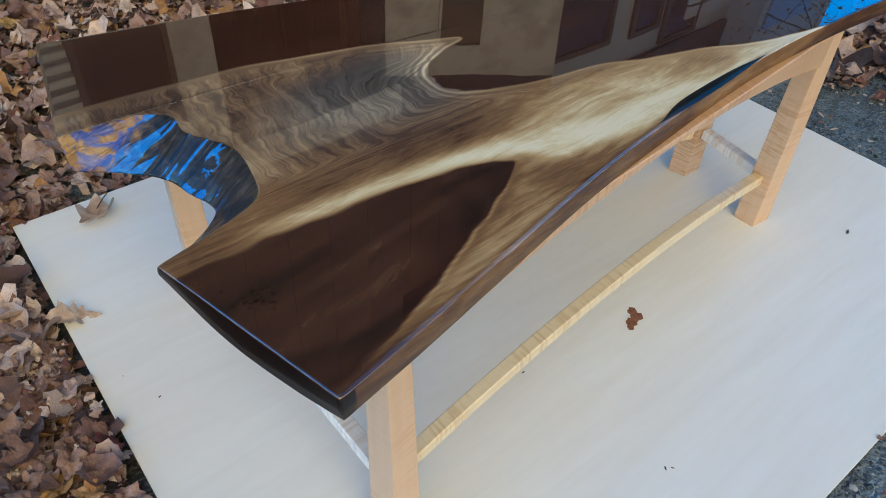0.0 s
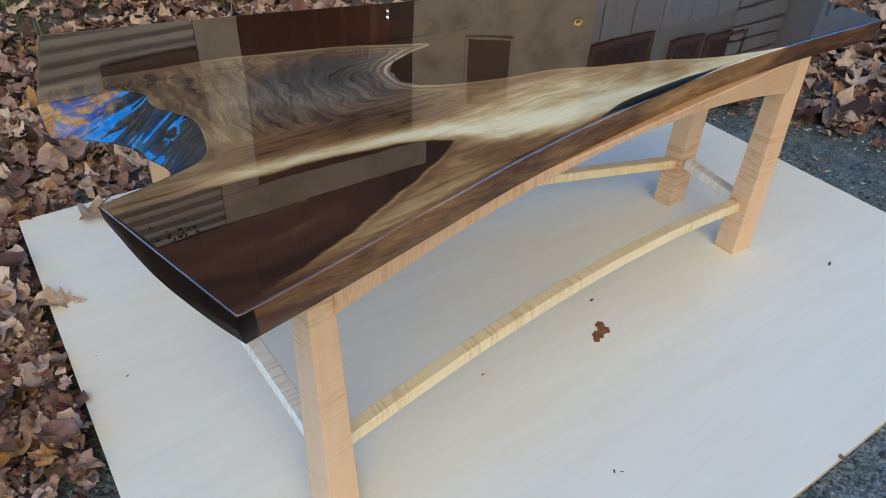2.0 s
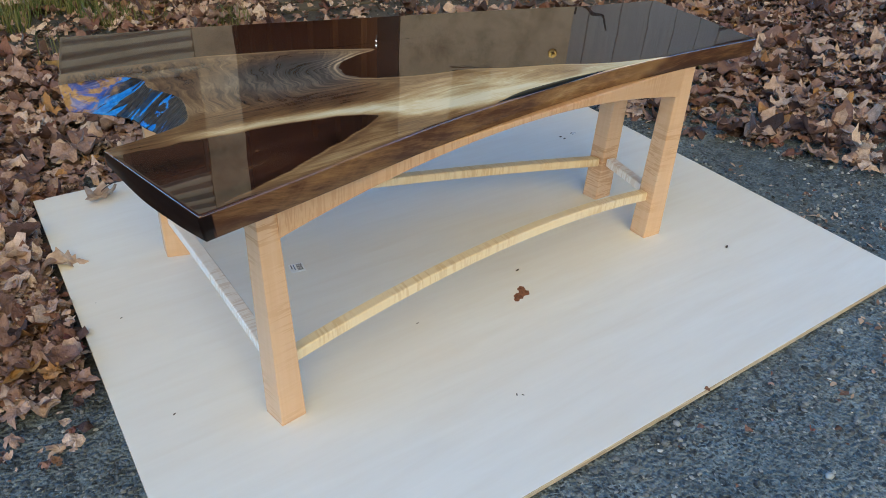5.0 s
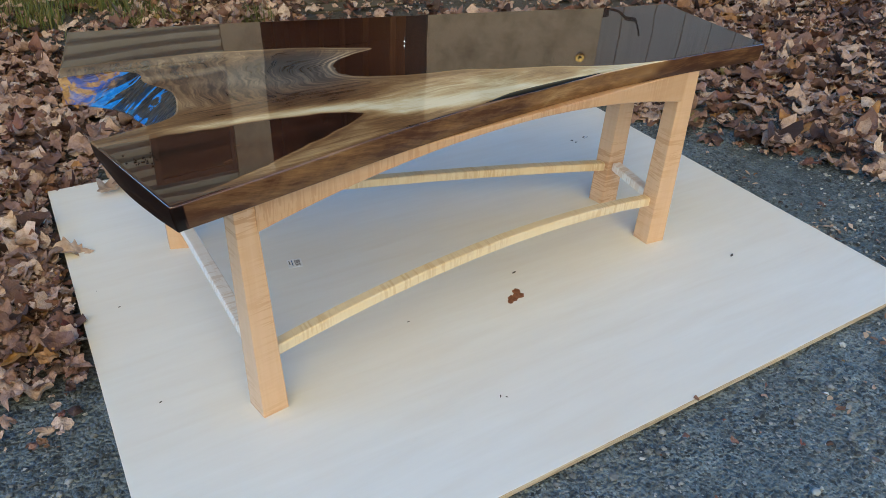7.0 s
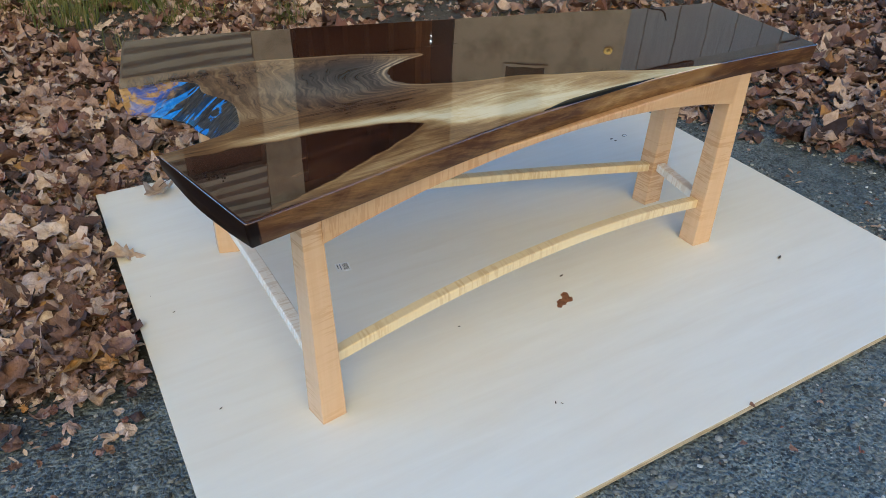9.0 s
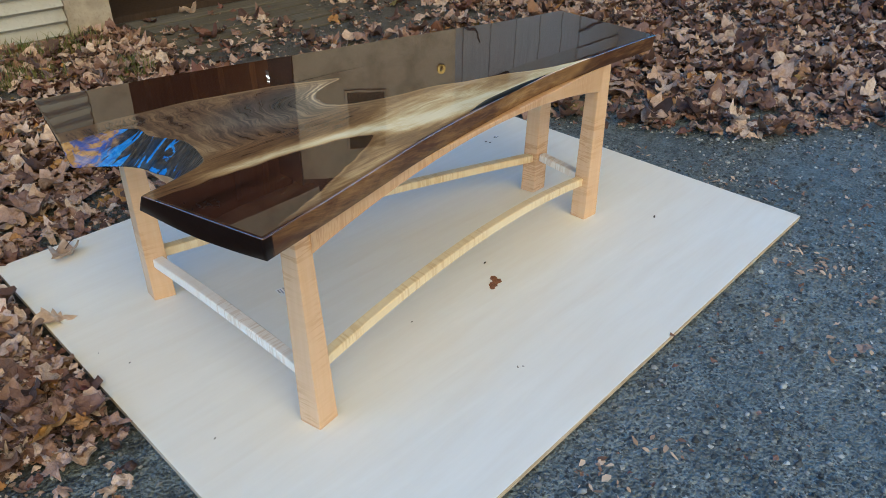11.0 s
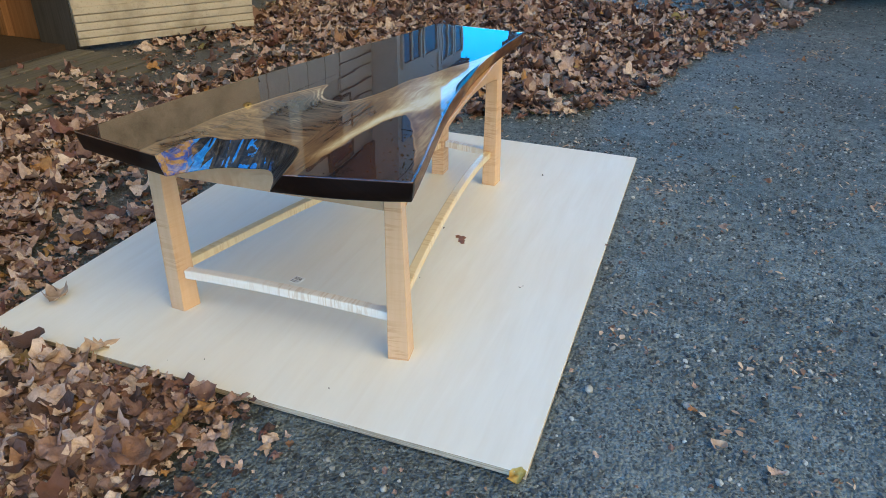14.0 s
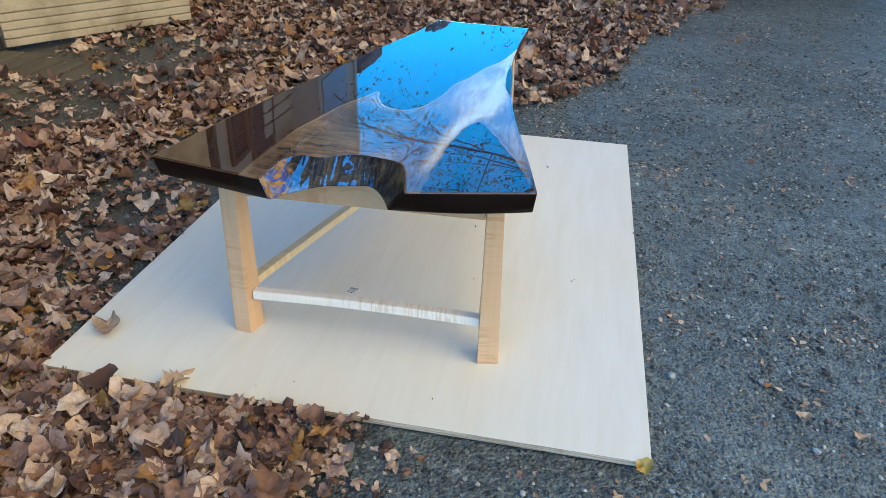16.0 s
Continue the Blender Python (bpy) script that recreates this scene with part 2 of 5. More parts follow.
def make_slab(name, side=False):
    """Walnut under clear resin. tone: 0 heartwood to 1 sapwood; phase: the run of the grain in metres; figure: strength of the crotch figure."""
    k = Mat(name, 0.45, coat=1.0, coat_rough=0.010, spec=0.05)
    k.b.inputs["Coat IOR"].default_value = 2.0
    tone, phase, figure = k.attr("tone"), k.attr("phase"), k.attr("figure")
    q = k.n.new("ShaderNodeCombineXYZ")
    k.set(q.inputs[0], k.math("MULTIPLY", phase, 1.0))
    k.set(q.inputs[1], k.math("MULTIPLY", k.attr("run"), 1.0))
    vec = q.outputs[0]
    fine = k.noise(1.0, 5, 0.7, k.mapped((300, 22, 1), vec=vec), 0.3)
    wide = k.noise(1.0, 4, 0.62, k.mapped((75, 7.0, 1), vec=vec), 0.5)
    blot = k.noise(1.0, 4, 0.6, k.mapped((34, 9.0, 1), vec=vec), 0.6)
    rings = k.math("SINE", k.math("MULTIPLY_ADD", phase, 520.0, k.math("MULTIPLY", blot, 8.0)))
    rings = k.math("MULTIPLY", rings, figure)
    t = k.math("ADD", tone, k.math("MULTIPLY", k.math("SUBTRACT", fine, 0.5), 0.24))
    t = k.math("ADD", t, k.math("MULTIPLY", k.math("SUBTRACT", wide, 0.5), 0.36))
    t = k.math("ADD", t, k.math("MULTIPLY", rings, 0.025))
    bands = k.noise(1.0, 4, 0.6, k.mapped((105, 8, 1), vec=vec), 0.8)
    t = k.math("ADD", t, k.math("MULTIPLY", k.math("MULTIPLY", k.math("SUBTRACT", bands, 0.5), figure), 1.15))
    t = k.math("ADD", t, k.math("MULTIPLY", k.math("SUBTRACT", blot, 0.5), k.math("MULTIPLY", tone, 0.28)))
    cloud = k.noise(19, 5, 0.62, k.mapped((0.55, 1.2, 1.0), (0, 0, -0.2)), 0.8)
    t = k.math("ADD", t, k.math("MULTIPLY", k.math("SUBTRACT", cloud, 0.5), k.math("MULTIPLY_ADD", tone, 0.34, 0.12)))
    t = k.math("ADD", tone, k.math("MULTIPLY", k.math("SUBTRACT", t, tone), k.math("SUBTRACT", 1.0, k.attr("seam"))))
    c = k.ramp(t, (0.0, (0.008, 0.004, 0.003)), (0.16, (0.021, 0.0095, 0.0065)), (0.32, (0.052, 0.0190, 0.0115)), (0.45, (0.082, 0.036, 0.018)),
               (0.60, (0.25, 0.135, 0.055)), (0.76, (0.52, 0.34, 0.155)), (0.90, (0.78, 0.63, 0.36)), (1.0, (0.88, 0.77, 0.52)))
    vein = k.noise(1.0, 5, 0.75, k.mapped((430, 13, 1), vec=vec), 0.4)
    c = k.mix(k.ramp(vein, (0.54, 0.0), (0.72, 0.34)), c, k.mix(1.0, c, (0.55, 0.43, 0.32), "MULTIPLY"))
    grey = k.mix(0.9, c, k.ramp(t, (0.1, (0.026, 0.024, 0.023)), (0.45, (0.12, 0.104, 0.088)), (0.75, (0.30, 0.24, 0.18)), (1.0, (0.70, 0.52, 0.33))))
    c = k.mix(k.attr("ash"), c, grey)
    k.color(c)
    if side:
        k.b.inputs["Coat Weight"].default_value = 0.10
        k.b.inputs["Coat Roughness"].default_value = 0.15
    else:
        k.bump(k.noise(11, 2, 0.5), 0.02, 0.004, coat=True)
    return k.m


def make_resin(name, blue):
    k = Mat(name, 0.35, coat=0.45 if blue else 0.35, coat_rough=0.05, spec=0.2 if blue else 0.1)
    if blue:
        axes = k.n.new("ShaderNodeSeparateXYZ")
        k.set(axes.inputs[0], k.pos)
        rid = k.noise(1.0, 3, 0.5, k.mapped((11, 78, 14), (0, 0, 0.22)), 0.6)
        fleck = k.noise(60, 4, 0.65, None, 1.0)
        gold = k.noise(30, 4, 0.6, None, 1.2)
        broken = k.noise(38, 3, 0.6)
        # the place along the notch, on lines that lean with the face
        way = k.math("SUBTRACT", axes.outputs[1], k.math("MULTIPLY", k.math("SUBTRACT", axes.outputs[2], 0.416), 0.6))
        way = k.math("ADD", way, k.math("MULTIPLY", k.math("SUBTRACT", gold, 0.5), 0.02))
        end, lump, bare = k.ramp(way, (0.684, 0.0), (0.692, 1.0)), k.ramp(way, (0.640, 0.0), (0.665, 1.0)), k.ramp(way, (0.548, 0.0), (0.560, 1.0))
        bark = k.ramp(fleck, (0.35, (0.006, 0.006, 0.007)), (0.55, (0.030, 0.026, 0.024)), (0.72, (0.105, 0.082, 0.066)))
        ridge = k.math("MULTIPLY_ADD", lump, 0.055, rid)
        slash = k.math("MULTIPLY", k.ramp(ridge, (0.545, 0.0), (0.556, 1.0)), k.math("MAXIMUM", lump, k.ramp(broken, (0.44, 0.0), (0.47, 1.0))))
        slash = k.math("MULTIPLY", slash, bare)
        blue = k.ramp(fleck, (0.3, (0.014, 0.085, 0.34)), (0.55, (0.030, 0.19, 0.58)), (0.75, (0.085, 0.31, 0.70)))
        c = k.mix(slash, bark, blue)
        # towards the end of the slab the resin is pearly, with gold dust
        milk = k.ramp(k.noise(1.0, 4, 0.6, k.mapped((26, 26, 60)), 1.5), (0.40, (0.022, 0.065, 0.36)), (0.52, (0.075, 0.095, 0.31)), (0.68, (0.22, 0.20, 0.33)))
        gold = k.math("MULTIPLY_ADD", k.ramp(axes.outputs[0], (0.075, 1.0), (0.115, 0.0)), 0.05, gold)
        milk = k.mix(k.ramp(gold, (0.46, 0.0), (0.54, 0.9)), milk, k.ramp(fleck, (0.35, (0.20, 0.105, 0.030)), (0.6, (0.42, 0.24, 0.06))))
        milk = k.mix(k.ramp(fleck, (0.66, 0.0), (0.74, 0.6)), milk, (0.08, 0.06, 0.07))
        c = k.mix(end, c, milk)
        k.color(c).bump(k.math("ADD", rid, k.math("MULTIPLY", slash, 0.12)), 0.8, 0.014)
    else:
        k.color(k.ramp(k.noise(1.0, 3, 0.5, k.mapped((12, 160, 1))), (0.4, (0.002, 0.003, 0.003)), (0.7, (0.012, 0.014, 0.013))))
    return k.m


def make_paint(name, base, dirt, amount=0.5, rough=0.6, scale=6.0):
    k = Mat(name, rough)
    c = k.mix(k.ramp(k.noise(scale, 5, 0.65), (0.45, 0.0), (0.75, amount)), base, dirt)
    c = k.mix(k.ramp(k.noise(scale * 14, 3, 0.6), (0.55, 0.0), (0.8, amount * 0.6)), c, dirt)
    return k.color(c).bump(k.noise(scale * 10), 0.15, 0.003).m


def make_board(name, light, dark, axis=2):
    k = Mat(name, 0.8)
    s = [60.0, 60.0, 60.0]
    s[axis] = 2.5
    c = k.ramp(k.noise(1.0, 5, 0.65, k.mapped(tuple(s)), 0.6), (0.3, dark), (0.7, light))
    c = k.mix(k.math("MULTIPLY", k.each(), 0.35), c, dark)
    return k.color(k.mix(k.ramp(k.noise(5, 4), (0.5, 0.0), (0.8, 0.4)), c, dark)).bump(k.noise(1.0, 4, 0.6, k.mapped(tuple(s))), 0.3, 0.004).m


def make_glass(name):
    k = Mat(name, 0.06, spec=0.15)
    return k.color(k.ramp(k.noise(3), (0.3, (0.010, 0.008, 0.006)), (0.7, (0.03, 0.022, 0.018)))).m


def make_plain(name, c, rough=0.5, metal=0.0, vary=0.2):
    k = Mat(name, rough, metal)
    return k.color(k.mix(k.ramp(k.noise(40, 3), (0.35, 0.0), (0.7, 1.0)), c, tuple(a * (1 - vary) for a in c))).m


def make_glow(name, c, strength):
    k = Mat(name)
    k.b.inputs["Emission Color"].default_value = (*c, 1)
    k.b.inputs["Emission Strength"].default_value = strength
    return k.m


def make_bark():
    k = Mat("bark", 0.9)
    s = k.noise(1.0, 5, 0.7, k.mapped((22, 22, 4)))
    return k.color(k.ramp(s, (0.3, (0.022, 0.016, 0.012)), (0.7, (0.10, 0.078, 0.06)))).bump(s, 0.6, 0.02).m


def make_foliage(name, a, b):
    k = Mat(name, 0.65)
    return k.color(k.mix(k.island(), a, b)).m


ASPHALT, PEBBLE = make_asphalt(), make_pebble()
LITTER, LEAF = make_leaf(False), make_leaf(True)
LEAF_RED = make_plain_leaf("russet_leaf", (0.05, 0.012, 0.010), (0.20, 0.045, 0.032))
LEAF_YELLOW = make_plain_leaf("yellow_leaf", (0.45, 0.24, 0.03), (0.68, 0.46, 0.12))
LEAF_ORANGE = make_plain_leaf("orange_leaf", (0.20, 0.08, 0.03), (0.46, 0.22, 0.09))
LEAF_TAN = make_plain_leaf("tan_leaf", (0.30, 0.19, 0.125), (0.56, 0.42, 0.31))
PLY, PLY_EDGE, KNOT = make_plywood(), make_ply_edge(), make_knot()
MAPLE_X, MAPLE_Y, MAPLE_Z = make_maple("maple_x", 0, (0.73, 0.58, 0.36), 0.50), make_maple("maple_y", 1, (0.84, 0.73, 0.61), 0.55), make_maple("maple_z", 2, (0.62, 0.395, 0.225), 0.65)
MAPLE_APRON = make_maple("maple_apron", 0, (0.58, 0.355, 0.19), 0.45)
SLAB, SLAB_SIDE = make_slab("walnut_under_resin"), make_slab("walnut_edge", True)
RESIN_BLUE, RESIN_BLACK = make_resin("blue_resin", True), make_resin("black_resin", False)
WHITE_WEATHERED = make_paint("weathered_white_paint", (0.455, 0.385, 0.30), (0.185, 0.147, 0.10), 0.85)
WHITE_METAL = make_paint("white_sheet_metal", (0.44, 0.42, 0.38), (0.24, 0.21, 0.17), 0.6, 0.5)
GREY_BOARD = make_board("grey_boards", (0.50, 0.51, 0.55), (0.35, 0.36, 0.39))
GREY_POST = make_board("grey_post", (0.085, 0.07, 0.058), (0.035, 0.03, 0.026))
INNER_WOOD = make_board("inner_wood", (0.42, 0.22, 0.10), (0.22, 0.10, 0.045))
DARK_WOOD = make_board("dark_wood", (0.075, 0.045, 0.030), (0.035, 0.020, 0.014))
RAMP_WOOD = make_board("ramp_wood", (0.17, 0.15, 0.12), (0.075, 0.065, 0.05), 0)
GLASS = make_glass("dark_glass")
BRASS = make_plain("brass", (0.92, 0.70, 0.28), 0.38, 0.85)
PALE_TRIM = make_paint("pale_trim", (0.36, 0.36, 0.35), (0.22, 0.21, 0.19), 0.4)
PAPER, INK, INK_BLUE = make_plain("paper", (0.92, 0.92, 0.92), 0.6), make_plain("black_ink", (0.03, 0.03, 0.035)), make_plain("blue_ink", (0.08, 0.14, 0.30))
SEED = make_plain("dark_seed", (0.085, 0.060, 0.045), 0.7)
STEM = make_plain("leaf_stem", (0.16, 0.09, 0.06), 0.7)
BARK = make_bark()
FOLIAGE = make_foliage("autumn_foliage", (0.20, 0.14, 0.030), (0.30, 0.15, 0.035))
SCRAP = make_foliage("dry_scrap", (0.15, 0.075, 0.045), (0.66, 0.50, 0.36))
GRASS = make_foliage("grass", (0.07, 0.11, 0.022), (0.19, 0.17, 0.06))
ROOF = make_paint("roof_shingle", (0.20, 0.20, 0.21), (0.12, 0.11, 0.10), 0.6)
GLOW = make_glow("lamp_glow", (1.0, 0.93, 0.80), 5.0)


# ---- builders ----
def thing(name, label, category, at=(0, 0, 0), group="", kind=""):
    ob = tagged(new(name), label, category, group, kind)
    ob.location = at
    return ob


def part(name, bm, material, parent, label="", smooth=False):
    """Links a bmesh as one mesh object under a thing or a part."""
    me = bpy.data.meshes.new(name)
    bm.to_mesh(me)
    bm.free()
    return link_part(name, me, material, parent, label, smooth)


def link_part(name, me, material, parent, label="", smooth=False):
    ob = new(name, me)
    if not me.materials:
        me.materials.append(material)
    if smooth:
        me.polygons.foreach_set("use_smooth", [True] * len(me.polygons))
    if parent:
        ob.parent = parent
    return tagged(ob, label)


def mesh(name, verts, faces, smooth=False):
    me = bpy.data.meshes.new(name)
    me.from_pydata([tuple(v) for v in verts], [], [tuple(f) for f in faces])
    if smooth:
        me.polygons.foreach_set("use_smooth", [True] * len(me.polygons))
    return me


def box(x0, x1, y0, y1, z0, z1, bevel=0.0, m=None):
    bm = bmesh.new()
    bmesh.ops.create_cube(bm, size=1.0, matrix=Matrix.Translation(((x0 + x1) / 2, (y0 + y1) / 2, (z0 + z1) / 2)) @ Matrix.Diagonal((x1 - x0, y1 - y0, z1 - z0, 1)))
    if bevel:
        bmesh.ops.bevel(bm, geom=bm.edges[:], offset=bevel, segments=2, affect="EDGES", profile=0.6)
    if m:
        bm.transform(m)
    return bm


def cylinder(r0, r1, depth, m, n=20, bevel=0.0):
    bm = bmesh.new()
    bmesh.ops.create_cone(bm, cap_ends=True, segments=n, radius1=r0, radius2=r1, depth=depth)
    if bevel:
        bmesh.ops.bevel(bm, geom=[e for e in bm.edges if abs(e.verts[0].co.z - e.verts[1].co.z) < 1e-6], offset=bevel, segments=2, affect="EDGES", profile=0.6)
    bm.transform(m)
    return bm


def spline(points, n):
    """n points, evenly spaced, on a smooth curve through the control points."""
    p = np.array([points[0], *points, points[-1]], float)
    p[0], p[-1] = 2 * p[1] - p[2], 2 * p[-2] - p[-3]
    out = []
    for i in range(1, len(p) - 2):
        a, b, c, d = p[i - 1:i + 3]
        for s in np.linspace(0, 1, 24, endpoint=False):
            out.append(0.5 * (2 * b + (c - a) * s + (2 * a - 5 * b + 4 * c - d) * s * s + (3 * b - a - 3 * c + d) * s ** 3))
    out.append(p[-2])
    out = np.array(out)
    at = np.concatenate([[0], np.cumsum(np.linalg.norm(np.diff(out, axis=0), axis=1))])
    return np.stack([np.interp(np.linspace(0, at[-1], n), at, out[:, k]) for k in range(out.shape[1])], 1)


# ---- ground ----
g = [(-60, -60), (60, -60), (60, 60), (-60, 60)]
GROUND = -0.009
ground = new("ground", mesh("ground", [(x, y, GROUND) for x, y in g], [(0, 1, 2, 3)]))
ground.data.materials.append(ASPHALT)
tagged(ground, "dark grey worn asphalt drive with grit", "ground", kind="structure")

# ---- plywood sheet ----
LONG, WIDE, THICK = 1.565, 1.22, 0.012
plywood = thing("plywood_sheet", "pale birch plywood sheet lying flat on the asphalt", "plywood")
sheet = part("sheet", box(0, LONG, 0, WIDE, -0.001, THICK, 0.0012), PLY, plywood)
sheet.data.materials.append(PLY_EDGE)
for p in sheet.data.polygons:
    p.material_index = 1 if abs(p.normal.z) < 0.5 else 0


def blob(x, y, r, n, seed, z, squash=1.0):
    rnd = random.Random(seed)
    v = [(x + r * math.cos(a) * (0.8 + 0.4 * rnd.random()), y + squash * r * math.sin(a) * (0.8 + 0.4 * rnd.random()), z) for a in [2 * math.pi * i / n for i in range(n)]]
    me = bmesh.new()
    me.faces.new([me.verts.new(q) for q in v])
    low = bmesh.ops.extrude_face_region(me, geom=me.faces[:])
    for q in low["geom"]:
        if isinstance(q, bmesh.types.BMVert):
            q.co.z -= 0.0006
    bmesh.ops.recalc_face_normals(me, faces=me.faces[:])
    return me


# ---- coffee table ----
TOP, LOW = 0.456, 0.416
table = thing("coffee_table", "live-edge walnut coffee table on maple legs, standing on plywood", "table", (0.69, 0.58, THICK))


def under(ob):
    ob.matrix_parent_inverse = table.matrix_world.inverted() if False else Matrix.Translation(-Vector(table.location))
    return ob


def slab_curves(low):
    """Front, far, near-end and far-end edges of the slab at its top or its underside."""
    if low:
        front = [(0.133, 0.262), (0.235, 0.282), (0.35, 0.307), (0.495, 0.338), (0.64, 0.361), (0.89, 0.391), (1.11, 0.397), (1.332, 0.388)]
        far = [(0.120, 0.945), (0.36, 0.895), (0.63, 0.828), (0.99, 0.744), (1.15, 0.700), (1.338, 0.662)]
        notch = [(0.081, 0.504), (0.128, 0.528), (0.160, 0.554), (0.163, 0.575), (0.154, 0.600), (0.146, 0.634), (0.122, 0.668), (0.070, 0.711)]
        end = [(0.1150, 0.316), (0.0955, 0.394)]
    else:
        front = [(0.129, 0.258), (0.23, 0.278), (0.345, 0.303), (0.49, 0.334), (0.635, 0.357), (0.885, 0.384), (1.10, 0.388), (1.322, 0.380)]
        far = [(0.112, 0.950), (0.36, 0.903), (0.63, 0.838), (0.99, 0.752), (1.15, 0.708), (1.345, 0.672)]
        notch = [(0.077, 0.470), (0.142, 0.486), (0.190, 0.505), (0.206, 0.540), (0.212, 0.600), (0.184, 0.655), (0.181, 0.700), (0.124, 0.731), (0.069, 0.724)]
        end = [(0.1200, 0.296), (0.0940, 0.403)]
    near = np.concatenate([spline([front[0], *end, notch[0]], 60)[:-1], spline(notch, 190), np.linspace(notch[-1], far[0], 72)[1:]])
    return spline(front, NU), spline(far, NU), near, np.linspace(front[-1], far[-1], NV)


NU, NV = 600, 320


def coons(low):
    f, g, l, r = slab_curves(low)
    u, v = np.linspace(0, 1, NU)[:, None, None], np.linspace(0, 1, NV)[None, :, None]
    p = (1 - v) * f[:, None] + v * g[:, None] + (1 - u) * l[None] + u * r[None]
    return p - ((1 - u) * (1 - v) * f[0] + u * (1 - v) * f[-1] + (1 - u) * v * g[0] + u * v * g[-1])


def smooth(a, b, x):
    t = np.clip((x - a) / (b - a), 0, 1)
    return t * t * (3 - 2 * t)


def wavy(x, y, fx, fy, seed):
    return np.array([noise.noise((a * fx, b * fy, seed)) for a, b in zip(x, y)])


def wood_field(x, y):
    """tone, phase, run, figure and ash of the walnut at places of the top."""
    w1, w2, w3 = wavy(x, y, 9, 14, 3.1), wavy(x, y, 30, 45, 7.7), wavy(x, y, 4.0, 5.0, 1.3)
    yy = y + 0.008 * w1 + 0.0018 * w2
    # the dark wedge of heartwood at the near end, round at its tip
    top_edge = np.interp(x, [0.06, 0.17, 0.23, 0.318, 0.384, 0.425, 0.445], [0.446, 0.450, 0.443, 0.4385, 0.4305, 0.418, 0.402])
    low_edge = np.interp(x, [0.06, 0.134, 0.196, 0.28, 0.37, 0.42, 0.445], [0.252, 0.264, 0.281, 0.317, 0.357, 0.383, 0.402])
    swirl = wavy(np.hypot(x - 0.20 + 0.03 * w1, (y - 0.40) * 1.5), y + 0.01 * w1, 42, 5, 9.1) + 0.5 * wavy(np.hypot(x - 0.20, (y - 0.40) * 1.5), y, 130, 9, 2.2)
    streaks = wavy(x, y + 0.004 * w1 - 0.14 * x, 4, 75, 4.4)      # the long figure of the wedge
    jag = 0.0035 * w2 + 0.003 * w1
    wedge = np.minimum(top_edge - (y + jag), (y + jag) - low_edge)
    wedge = np.where(x > 0.445, -np.hypot(x - 0.445, y - 0.402), wedge)
    in_wedge = smooth(-0.003, 0.006, wedge)
    # the bound of the far heartwood: a pale line that folds back on itself at the crotch
    bound = spline([(0.02, 0.772), (0.265, 0.757), (0.36, 0.738), (0.46, 0.709), (0.545, 0.675), (0.580, 0.660), (0.535, 0.645), (0.490, 0.620), (0.474, 0.588), (0.482, 0.555), (0.525, 0.531), (0.605, 0.510), (0.68, 0.499), (0.75, 0.475), (0.85, 0.441), (0.95, 0.405), (1.20, 0.360), (1.40, 0.34)], 1100)
    w4 = wavy(x, y, 70, 95, 5.5)
    by_fold = np.exp(-(((x - 0.50) / 0.07) ** 2 + ((y - 0.60) / 0.06) ** 2))
    px, py = x + 0.004 * w2 + 0.005 * w4 * by_fold, y + 0.005 * w1 + 0.003 * w4 * by_fold
    dist = np.full(len(x), 9.0)
    for bx, by in bound:
        dist = np.minimum(dist, (px - bx) ** 2 + (py - by) ** 2)
    dist = np.sqrt(dist)
    tip = int(np.argmax(bound[:550, 0]))
    waist = tip + int(np.argmin(bound[tip:, 0]))
    upper = np.interp(px, bound[:tip, 0], bound[:tip, 1])
    lower = np.interp(px, bound[waist:, 0], bound[waist:, 1])
    fold = np.interp(py, bound[tip:waist, 1][::-1], bound[tip:waist, 0][::-1])
    above = np.where(px < 0.474, py > upper, np.where(py > 0.588, (py > upper) | (px > np.where(py < 0.66, fold, 9)), (py > lower) & (px > fold)))
    above = np.where(px > 0.58, py > lower, above)
    signed = np.where(above, dist, -dist)
    in_far = smooth(-0.001, 0.005, signed)
    # the pale sapwood
    streak_y = np.interp(x, [0.08, 0.20, 0.29, 0.39, 0.456, 0.50, 0.60], [0.460, 0.457, 0.453, 0.443, 0.427, 0.395, 0.385])
    streak = np.exp(-((y - streak_y) / np.interp(x, [0.1, 0.3, 0.5], [0.009, 0.013, 0.022])) ** 2) * smooth(0.12, 0.24, x)
    glow = np.exp(-(((x - 0.56) / 0.15) ** 2 + ((y - 0.428) / 0.046) ** 2))
    band = np.exp(-((y - np.interp(x, [0.3, 0.55, 0.8, 1.1, 1.3], [0.40, 0.445, 0.425, 0.40, 0.39])) / 0.040) ** 2) * smooth(0.40, 0.55, x)
    front_edge = np.interp(x, [0.13, 0.345, 0.635, 0.885, 1.32], [0.256, 0.303, 0.357, 0.384, 0.38])
    upper_band = np.exp(-((y - np.interp(x, [0.4, 0.7, 1.0], [0.50, 0.47, 0.42])) / 0.045) ** 2) * smooth(0.42, 0.60, x)
    rim = smooth(0.012, 0.001, y - front_edge)
    low_strip = smooth(0.0, 0.02, low_edge - y) * smooth(0.50, 0.40, x)
    tan = np.exp(-(((x - 0.26) / 0.11) ** 2 + ((y - 0.575) / 0.07) ** 2))
    tone = 0.535 + 0.05 * tan + 0.36 * streak + 0.21 * glow + 0.10 * band + 0.11 * upper_band + 0.08 * w1 + 0.08 * w3 + 0.13 * low_strip
    ripple = 0.013 * w1 + 0.0060 * w2 + 0.0040 * w4
    # the crotch figure: dark bands nested round the fold
    cx, cy = x - 0.405, y - 0.622
    crotch = np.exp(-((cx / 0.10) ** 2 + (cy / 0.050) ** 2))
